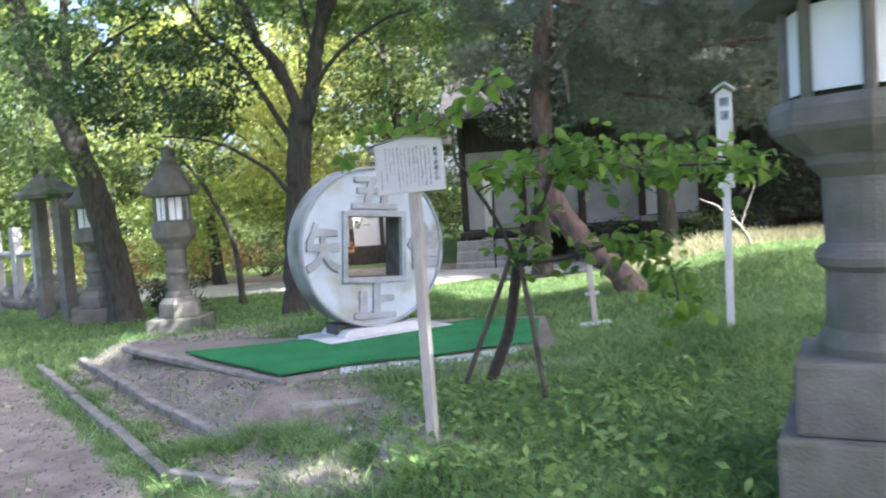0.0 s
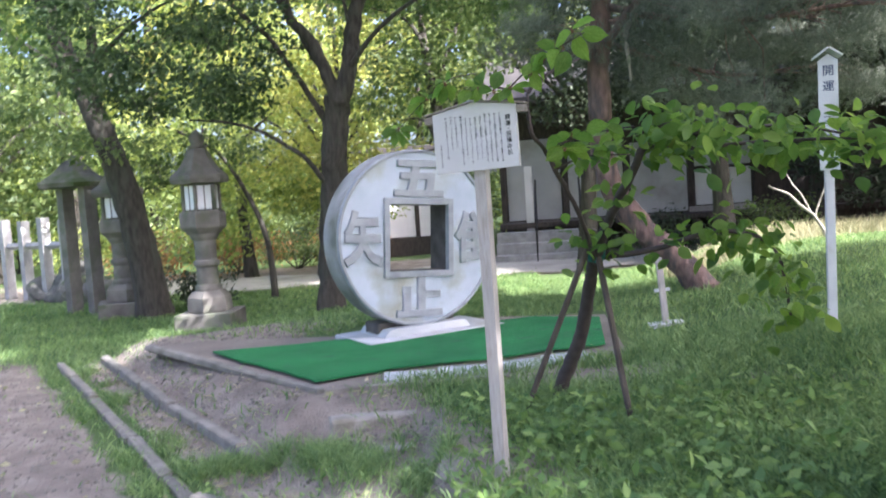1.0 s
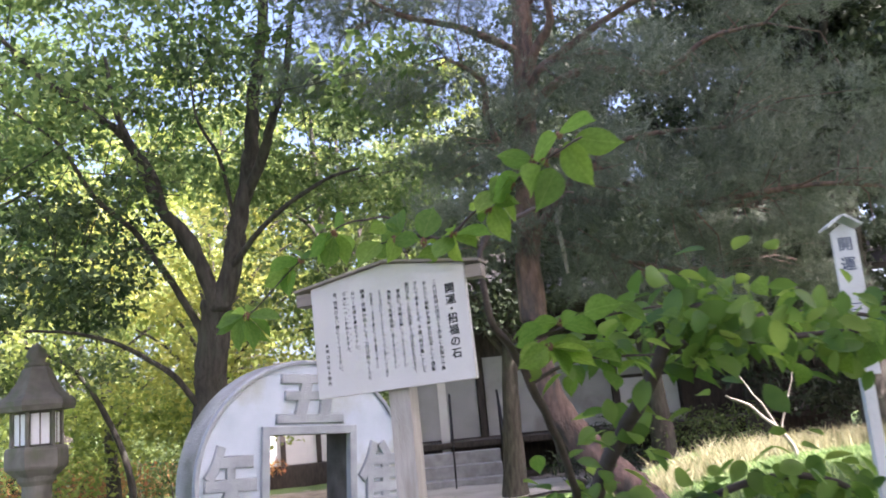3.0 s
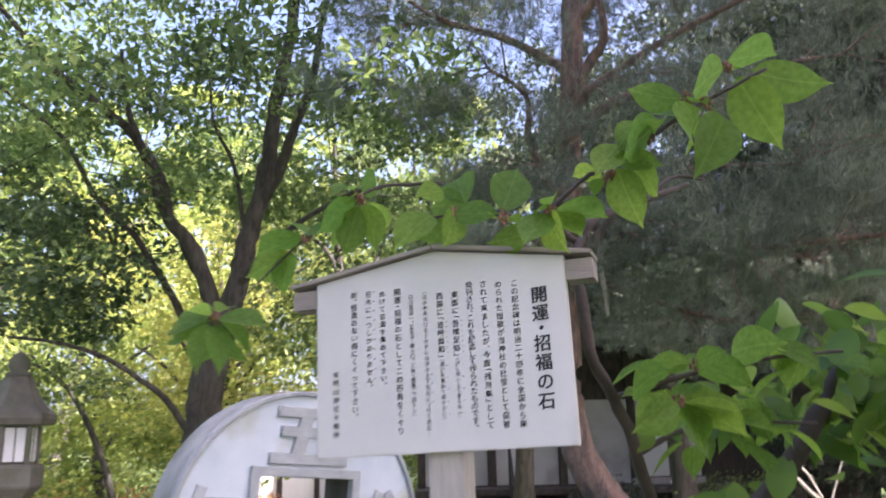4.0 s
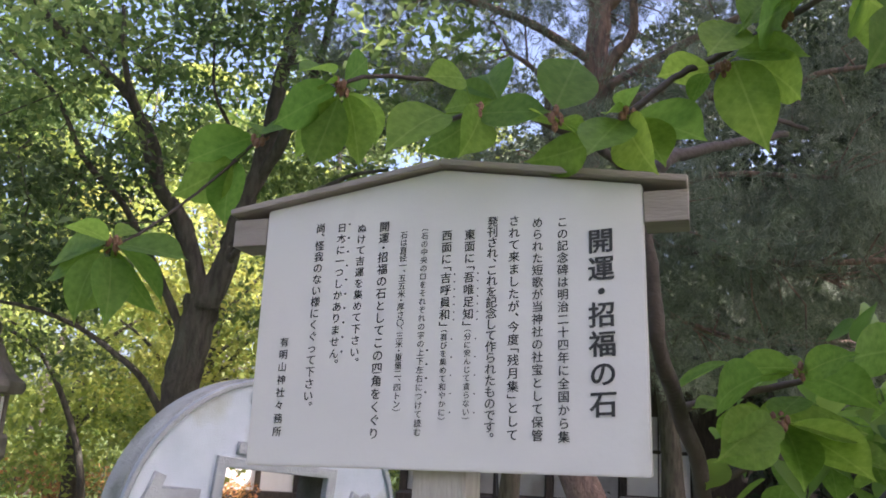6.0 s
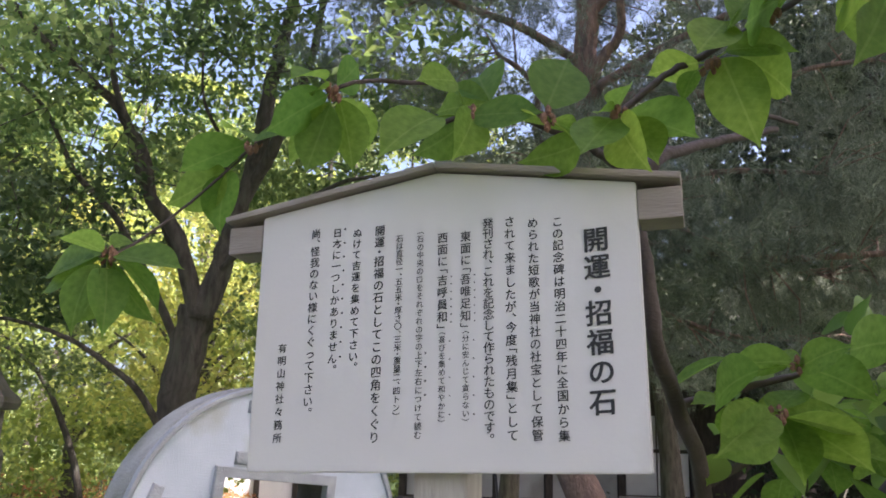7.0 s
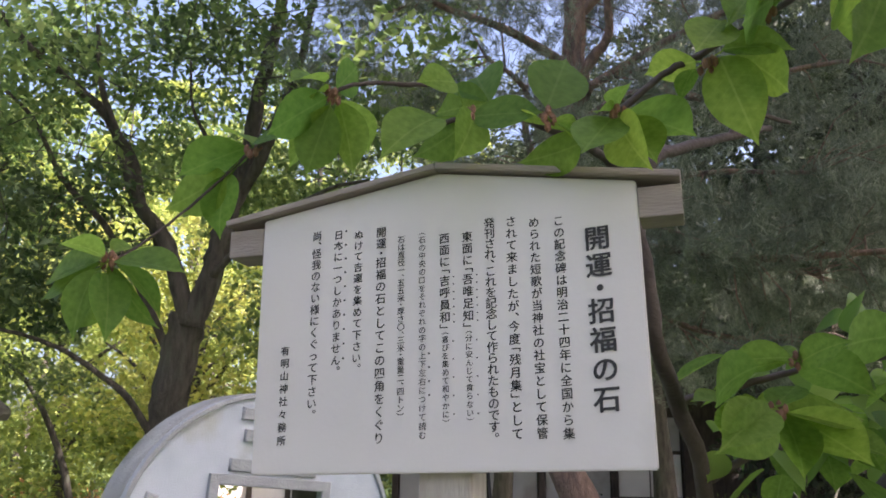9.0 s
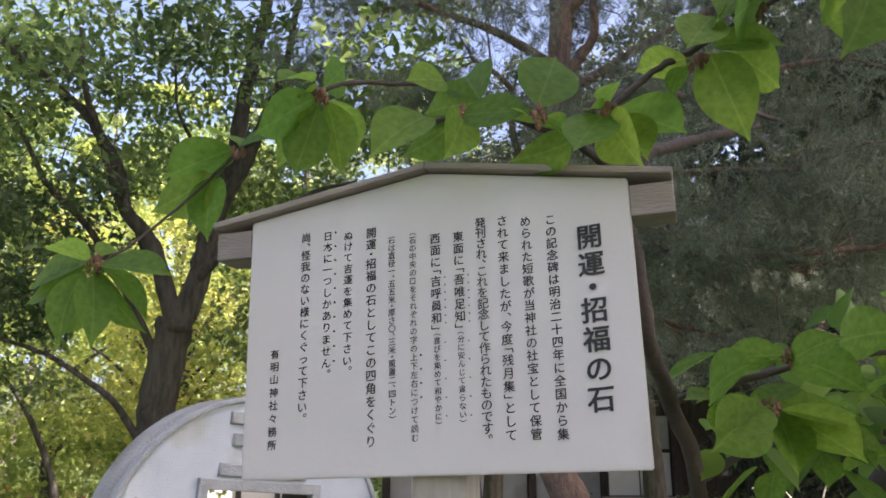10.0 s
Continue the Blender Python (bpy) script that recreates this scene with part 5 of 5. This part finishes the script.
# lit and shaded parts of the woods differ by leaf colour
SUNNY = "woodland tree with yellow-green leaves, sunlight put into their colour"
SHADY = "tree at the wood's edge, deep shade put into its leaf colour"
seed = 100
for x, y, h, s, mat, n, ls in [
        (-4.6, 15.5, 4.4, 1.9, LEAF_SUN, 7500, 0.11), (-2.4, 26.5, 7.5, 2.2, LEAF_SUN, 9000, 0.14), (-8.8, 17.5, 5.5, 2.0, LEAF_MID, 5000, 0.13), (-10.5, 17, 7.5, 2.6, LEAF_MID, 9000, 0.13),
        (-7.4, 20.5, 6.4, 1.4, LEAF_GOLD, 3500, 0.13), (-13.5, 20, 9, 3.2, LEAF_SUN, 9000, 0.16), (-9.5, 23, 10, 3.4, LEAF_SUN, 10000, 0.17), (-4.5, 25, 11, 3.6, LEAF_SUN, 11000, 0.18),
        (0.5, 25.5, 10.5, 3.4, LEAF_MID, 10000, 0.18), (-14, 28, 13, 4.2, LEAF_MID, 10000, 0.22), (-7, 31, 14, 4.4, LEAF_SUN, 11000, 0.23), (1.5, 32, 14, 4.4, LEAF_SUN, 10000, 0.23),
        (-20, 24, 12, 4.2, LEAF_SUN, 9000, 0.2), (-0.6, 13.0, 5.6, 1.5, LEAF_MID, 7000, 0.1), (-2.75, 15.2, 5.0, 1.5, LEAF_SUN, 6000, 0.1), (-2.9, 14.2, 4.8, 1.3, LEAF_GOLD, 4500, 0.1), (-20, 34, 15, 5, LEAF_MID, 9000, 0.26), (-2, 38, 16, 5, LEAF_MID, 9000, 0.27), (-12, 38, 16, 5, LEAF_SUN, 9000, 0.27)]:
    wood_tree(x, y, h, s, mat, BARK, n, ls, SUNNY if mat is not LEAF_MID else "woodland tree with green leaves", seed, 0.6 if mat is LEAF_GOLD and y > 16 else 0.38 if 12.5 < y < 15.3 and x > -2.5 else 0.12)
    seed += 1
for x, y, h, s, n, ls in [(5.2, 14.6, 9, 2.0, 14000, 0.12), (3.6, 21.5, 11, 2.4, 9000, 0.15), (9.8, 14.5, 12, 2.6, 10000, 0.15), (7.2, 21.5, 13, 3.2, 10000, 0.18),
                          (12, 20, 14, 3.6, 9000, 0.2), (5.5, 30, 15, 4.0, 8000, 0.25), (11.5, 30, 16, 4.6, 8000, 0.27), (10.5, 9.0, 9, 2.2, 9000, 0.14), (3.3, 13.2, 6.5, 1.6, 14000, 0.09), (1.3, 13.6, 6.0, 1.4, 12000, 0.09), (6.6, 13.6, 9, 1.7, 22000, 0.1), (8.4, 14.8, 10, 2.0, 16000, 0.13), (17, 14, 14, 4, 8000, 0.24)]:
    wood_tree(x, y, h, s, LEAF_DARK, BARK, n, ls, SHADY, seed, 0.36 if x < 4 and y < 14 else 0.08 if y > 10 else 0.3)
    seed += 1
# trees behind and beside the path, which shade it
for x, y, h, s, n in [(5.0, 1.7, 9, 2.9, 30000), (5.7, 5.0, 13.5, 2.9, 40000), (8.0, 2.2, 13, 3.4, 30000), (2.6, -0.9, 10, 2.9, 17000), (4.5, -4.5, 12, 3.2, 16000), (-4.5, -4, 9, 3, 6000), (-9, 3, 9, 3, 6000), (0, -9, 10, 3.5, 6000), (10, -4, 10, 3.5, 6000)]:
    wood_tree(x, y, h, s, LEAF_MID, BARK, n, 0.17, "woodland tree with green leaves", seed, 0.38)
    seed += 1
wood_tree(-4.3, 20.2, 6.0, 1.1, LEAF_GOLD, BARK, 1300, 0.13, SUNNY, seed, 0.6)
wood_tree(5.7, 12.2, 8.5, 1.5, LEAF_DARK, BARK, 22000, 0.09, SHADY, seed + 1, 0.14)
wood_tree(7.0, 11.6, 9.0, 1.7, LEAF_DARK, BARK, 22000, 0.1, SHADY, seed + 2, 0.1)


def shrub(x, y, w, h, mat, n, ls, label, seed):
    r2 = np.random.RandomState(seed)
    t = thing("shrub", Matrix.Identity(4), label, "shrub", "shrubs")
    z = gz(x, y)
    m = 16
    c = np.stack([x + r2.normal(0, 0.5, m) * w, y + r2.normal(0, 0.4, m) * w, z + h * r2.uniform(0.2, 0.85, m)], 1)
    tagged(leaf_cloud("foliage", clumps(r2, c, r2.uniform(0.3, 0.6, m) * w, n / (m * 0.2 * w * w), 0.6), ls, mat, r2, t), kind="stuff")
    bm = bmesh.new()
    rq = random.Random(seed)
    for k in range(7):
        e = Vector(c[k])
        tube(bm, [(x + rq.uniform(-0.1, 0.1), y + rq.uniform(-0.1, 0.1), z - 0.05), (Vector((x, y, z)) + e) / 2 + Vector((0, 0, 0.1)), e], [0.02, 0.014, 0.006], 5)
    part("stem", bm, BARK, t)
    return t


for k, (x, y, w, h, mat, n, ls) in enumerate([
        (-5.2, 16.8, 0.9, 0.9, LEAF_RED, 1800, 0.07), (-4.1, 17.0, 0.8, 0.7, LEAF_MID, 2000, 0.07), (-6.8, 16.2, 1.0, 1.1, LEAF_RED, 1800, 0.07), (-3.3, 18.3, 0.7, 0.6, LEAF_RED, 1600, 0.08),
        (-8.6, 17.4, 1.2, 1.2, LEAF_SUN, 2200, 0.08), (-5.2, 18.6, 1.1, 1.3, LEAF_MID, 2000, 0.08), (-4.2, 11.55, 0.4, 0.6, LEAF_DARK, 900, 0.06), (-6.2, 19.2, 1.0, 1.1, LEAF_SUN, 1800, 0.08),
        (-10.8, 18.5, 1.5, 1.6, LEAF_SUN, 2500, 0.1), (2.6, 14.4, 0.8, 0.8, LEAF_DARK, 1500, 0.07), (4.0, 13.3, 0.8, 0.9, LEAF_MID, 1500, 0.07), (-12.5, 15.5, 1.6, 1.8, LEAF_MID, 2500, 0.1), (-15.5, 18.5, 2.2, 2.6, LEAF_SUN, 3500, 0.13), (-19.5, 20, 2.6, 3, LEAF_MID, 3500, 0.15), (8.6, 16.0, 1.6, 2.2, LEAF_DARK, 3500, 0.1), (10.5, 18.5, 2.2, 3.0, LEAF_DARK, 3500, 0.13), (7.4, 14.8, 1.3, 1.6, LEAF_DARK, 3000, 0.1), (13.5, 19, 2.6, 3.2, LEAF_DARK, 3500, 0.15),
        (-17, 23, 2.6, 2.6, LEAF_SUN, 3500, 0.16), (-12.5, 23.5, 2.6, 2.4, LEAF_MID, 3500, 0.16), (-8.5, 24.5, 2.6, 2.6, LEAF_SUN, 3500, 0.16), (-7.0, 21.5, 2.0, 2.0, LEAF_MID, 3500, 0.15), (-1.5, 25.5, 2.4, 2.4, LEAF_MID, 3500, 0.15), (1.5, 24.5, 2.6, 2.6, LEAF_SUN, 3500, 0.16), (-22, 25, 3, 3, LEAF_MID, 3500, 0.18),
        (-10.5, 28, 3.0, 4.2, LEAF_MID, 4500, 0.2), (-5.5, 28.5, 3.0, 4.2, LEAF_SUN, 4500, 0.2), (-0.5, 29, 3.0, 4.2, LEAF_MID, 4500, 0.2), (-15.5, 28.5, 3.2, 4.4, LEAF_SUN, 4500, 0.2), (-3.0, 22.5, 2.0, 2.6, LEAF_MID, 3500, 0.15)]):
    shrub(x, y, w, h, mat, n, ls, "azalea bush with reddish leaves beside gravel" if mat is LEAF_RED else "leafy green garden shrub under the trees", 300 + k)

# pale dead twig tree on the bank
dead = thing("dead_sapling", Matrix.Identity(4), "small bleached leaning sapling on the grass bank", "tree")
part("trunk", tube(bmesh.new(), bend([(3.3, 9.4, 0.5), (3.18, 9.4, 0.85), (2.95, 9.4, 1.1), (2.7, 9.4, 1.25)], 4, 0.01, rt), taper(13, 0.02, 0.01), 7), BLEACHED, dead)
for e in ((2.85, 9.4, 1.4), (3.3, 9.35, 1.4)):
    part("limb", tube(bmesh.new(), bend([(3.15, 9.4, 0.9), (Vector((3.15, 9.4, 0.9)) + Vector(e)) / 2, e], 3, 0.01, rt), taper(7, 0.011, 0.005), 5), BLEACHED, dead)


# ---- grass and weeds ----
def blades(name, label, xs, ys, height, width, mat, rs, lean=0.5):
    n = len(xs)
    z = ground_z(xs, ys)
    b = np.stack([xs, ys, z - 0.005], 1)
    a = rs.uniform(0, 2 * np.pi, n)
    sd_ = np.stack([np.cos(a), np.sin(a), np.zeros(n)], 1)
    h = height * rs.uniform(0.5, 1.3, n)[:, None]
    d = np.stack([rs.normal(0, lean, n), rs.normal(0, lean, n), np.ones(n)], 1)
    w = width * rs.uniform(0.7, 1.3, n)[:, None]
    m1 = b + d * h * 0.55
    tip = b + d * h + np.stack([d[:, 0], d[:, 1], -0.25 * np.ones(n)], 1) * h * 0.45
    v = np.stack([b - sd_ * w, b + sd_ * w, m1 + sd_ * w * 0.8, m1 - sd_ * w * 0.8, tip], 1).reshape(-1, 3)
    i = np.arange(n)[:, None] * 5
    f = np.concatenate([i + np.array([[0, 1, 2]]), i + np.array([[0, 2, 3]]), i + np.array([[3, 2, 4]])], 0)
    return tagged(fast_mesh(name, v, f, mat), label, "grass", kind="stuff")


rg = np.random.RandomState(40)


def pick(n, x0, x1, y0, y1, keep, off_slab=True):
    x, y = rg.uniform(x0, x1, n), rg.uniform(y0, y1, n)
    k = (1 - bare(x, y)) * keep > rg.uniform(0, 1, n) + 0.08 * np.sin(5 * x) * np.sin(4 * y)
    if off_slab:
        inside = (x > -3.0) & (x < 0.8) & (y < 7.3 + 0.5 * ss(x, -1.3, -0.3)) & ((x + 1.07) * 1.86 + (y - 5.46) * 1.82 > -0.15) & ((y - 5.42) * 0.95 - (x + 1.07) * 0.3 > -0.05)
        k &= ~inside
        k &= (x + 0.63) ** 2 + (y - 7.4) ** 2 > 0.5
    k &= ~((np.abs(x - 1.56) < 0.38) & (np.abs(y - 3.2) < 0.38))
    return x[k], y[k]


x, y = pick(110000, -0.9, 3.4, 1.6, 6.2, 1.0)
blades("lawn_grass", "fresh green grass blades on the lawn", x, y, 0.09, 0.0032, BLADE, rg, 0.6)
x, y = pick(60000, -1.2, 5.5, 5.6, 12.5, 1.0)
blades("lawn_grass", "fresh green grass blades on the lawn", x, y, 0.06, 0.0035, BLADE, rg)
x, y = pick(60000, -9, 0.5, 7.6, 14.5, 1.0)
blades("lawn_grass", "fresh green grass blades on the lawn", x, y, 0.075, 0.004, BLADE, rg)
x, y = pick(9000, -3.9, -0.4, 4.2, 7.8, 0.55)
blades("lawn_grass", "short grass between the worn steps", x, y, 0.05, 0.0025, BLADE, rg)
x, y = pick(60000, -9, 8, -3, 8, 1.0)
blades("lawn_grass", "fresh green grass blades beside the path", x, y, 0.07, 0.005, BLADE, rg)
# taller tufts along the kerbs
t = rg.uniform(0, 1, 5200)
off = np.abs(rg.normal(0.06, 0.05, 5200)) + 0.05
clump_k = np.sin(t * 17) + np.sin(t * 41 + 1) > 0.25
tx, ty = -3.98 + t * 2.52, 7.85 - t * 3.47
which = rg.uniform(0, 1, 5200) < 0.5
tx = np.where(which, tx + off * 0.8, tx - off * 0.7)
ty = np.where(which, ty + off * 0.6, ty - off * 0.6)
blades("kerb_grass", "uneven grass tufts along the stone kerbs", tx[clump_k], ty[clump_k], 0.07, 0.0028, BLADE, rg, 0.6)
# grass strip along the front of the worn steps
t = rg.uniform(0, 1, 5200)
w = rg.normal(0, 0.075, 5200)
k = np.sin(t * 13 + 1) + np.sin(t * 29) + rg.normal(0, 0.6, 5200) > -0.5
tx, ty = -1.5 + 1.2 * t + 0.3 * w, 4.66 - 0.28 * t + 0.12 * np.sin(t * 5) + w
blades("step_grass", "ragged grass strip along the worn steps", tx[k], ty[k], 0.075, 0.003, BLADE, rg, 0.65)
# pale seed heads on the bank crest
x = rg.uniform(1.9, 6.5, 5200)
y = 10.6 + rg.normal(0, 0.35, 5200)
blades("seed_grass", "pale seed heads on the crest of the bank", x, y, 0.2, 0.005, STRAW, rg, 0.35)


def weeds(name, label, x, y, size, h, mat, rs):
    z = ground_z(x, y)
    p = np.stack([x, y, z + h * rs.uniform(0.2, 1.2, len(x))], 1)
    return tagged(leaf_cloud(name, p, size, mat, rs, None, "", 0.1, 0.5, 0.5), label, "weeds", kind="stuff")


x, y = pick(11500, -0.25, 3.2, 1.5, 5.0, 1.0)
k = np.sin(2.1 * x + 1) * np.sin(1.7 * y + 0.5) + rg.normal(0, 0.5, len(x)) > -0.25
weeds("lawn_weeds", "broad-leaved weeds in the grass", x[k], y[k], 0.062, 0.07, WEED, rg)
x, y = pick(700, -1.6, -0.3, 4.1, 4.7, 0.6)
weeds("lawn_weeds", "broad-leaved weeds beside the step", x, y, 0.035, 0.035, WEED, rg)
x, y = rg.normal(0.0, 0.25, 260), rg.normal(4.15, 0.25, 260)
weeds("lawn_weeds", "broad-leaved weeds round the post", x, y, 0.05, 0.05, WEED, rg)
x, y = pick(4000, -9, -1.5, 8.8, 14, 1.0)
weeds("lawn_weeds", "low weeds under the trees", x, y, 0.055, 0.035, WEED, rg)


# pale gravel yard in front of the hall
sx, sy = np.meshgrid(np.arange(-6.5, 5.6, 0.25), np.linspace(0, 1, 12))
lo = 13.3 + 0.12 * np.sin(1.7 * sx) + 0.08 * np.sin(4.3 * sx)
hi = 15.3 + 0.15 * np.sin(1.3 * sx + 2)
sy = lo + (hi - lo) * sy
nyy, nxx = sx.shape
ii, jj = np.meshgrid(np.arange(nxx - 1), np.arange(nyy - 1))
q0 = (jj * nxx + ii).ravel()
yard = fast_mesh("gravel_road", np.stack([sx.ravel(), sy.ravel(), ground_z(sx, sy).ravel() + 0.03], 1), np.stack([q0, q0 + 1, q0 + nxx + 1, q0 + nxx], 1), PALE_GRAVEL)
tagged(yard, "pale gravel road between the lawn and the hall, sunlight in its colour", "road", kind="structure")


# ---- pebbles and litter on the bare soil ----
def pebbles(name, label, n, x0, x1, y0, y1, size, mat):
    x, y = rg.uniform(x0, x1, n), rg.uniform(y0, y1, n)
    k = bare(x, y) > 0.45 + rg.uniform(-0.2, 0.4, n)
    x, y = x[k], y[k]
    m = len(x)
    s = size * rg.uniform(0.35, 1.3, m) ** 1.5
    c = np.stack([x, y, ground_z(x, y) + s * 0.2], 1)
    octa = np.array([(1, 0, 0), (0, 1, 0), (-1, 0, 0), (0, -1, 0), (0, 0, 0.7), (0, 0, -0.7)], float)
    a = rg.uniform(0, 6.28, m)
    j = rg.uniform(0.6, 1.2, (m, 6, 3))
    v = octa[None] * j
    ca, sa = np.cos(a)[:, None], np.sin(a)[:, None]
    v = np.stack([v[:, :, 0] * ca - v[:, :, 1] * sa, v[:, :, 0] * sa + v[:, :, 1] * ca, v[:, :, 2]], 2) * s[:, None, None] + c[:, None, :]
    f = np.array([(0, 1, 4), (1, 2, 4), (2, 3, 4), (3, 0, 4), (1, 0, 5), (2, 1, 5), (3, 2, 5), (0, 3, 5)])
    return tagged(fast_mesh(name, v.reshape(-1, 3), (f[None] + (np.arange(m) * 6)[:, None, None]).reshape(-1, 3), mat), label, "pebbles", kind="stuff")


pebbles("pebbles", "small brown and grey stones on the path", 9000, -5.5, -0.3, 3.2, 8.4, 0.011, KERB)
pebbles("pebbles", "fine pale grit on the path", 14000, -5.5, -0.3, 3.2, 8.4, 0.006, GRAVEL)
k = 260
x, y = rg.uniform(-4.5, -0.3, k), rg.uniform(3.8, 7.8, k)
tagged(leaf_cloud("leaf_litter", np.stack([x, y, ground_z(x, y) + 0.008], 1), 0.05, STRAW, rg, None, "", 0.0, 0.55, 0.12), "scattered dry fallen leaves", "leaves", kind="stuff")
x, y = rg.uniform(-3.9, -0.6, 2600), rg.uniform(4.2, 7.7, 2600)
dd = kerb_side(x, y)
k = (dd > 0.06) & (dd < 0.36) | ((dd > 0.46) & (dd < 0.62)) | ((dd > -0.25) & (dd < -0.06))
k &= np.sin(7 * x + 3 * y) + np.sin(11 * y) > -0.2
blades("step_grass", "thin grass tufts growing on the worn steps", x[k], y[k], 0.06, 0.003, BLADE, rg, 0.6)
# dry straw lying on the bare terraces
x, y = rg.uniform(-3.6, -0.3, 5200), rg.uniform(4.2, 7.5, 5200)
k = (kerb_side(x, y) > 0.04) & (bare(x, y) > 0.5) & (np.sin(5 * x + 2 * y) + np.sin(9 * y - 3 * x) > -0.5)
k &= ~((x > -2.9) & (((x + 1.07) * 1.86 + (y - 5.46) * 1.82 > -0.15) & ((y - 5.42) * 0.95 - (x + 1.07) * 0.3 > -0.05)))
tagged(leaf_cloud("dry_straw", np.stack([x[k], y[k], ground_z(x[k], y[k]) + 0.006], 1), 0.045, STRAW, rg, None, "", 0.0, 0.12, 0.1), "pale dry straw and grass cuttings on bare soil", "straw", kind="stuff")

# ---- the whole place at its true size ----
for ob in scene.objects:
    if ob.parent is None and ob.type not in ("CAMERA", "LIGHT"):
        ob.matrix_basis = Matrix.Scale(SIZE, 4) @ ob.matrix_basis
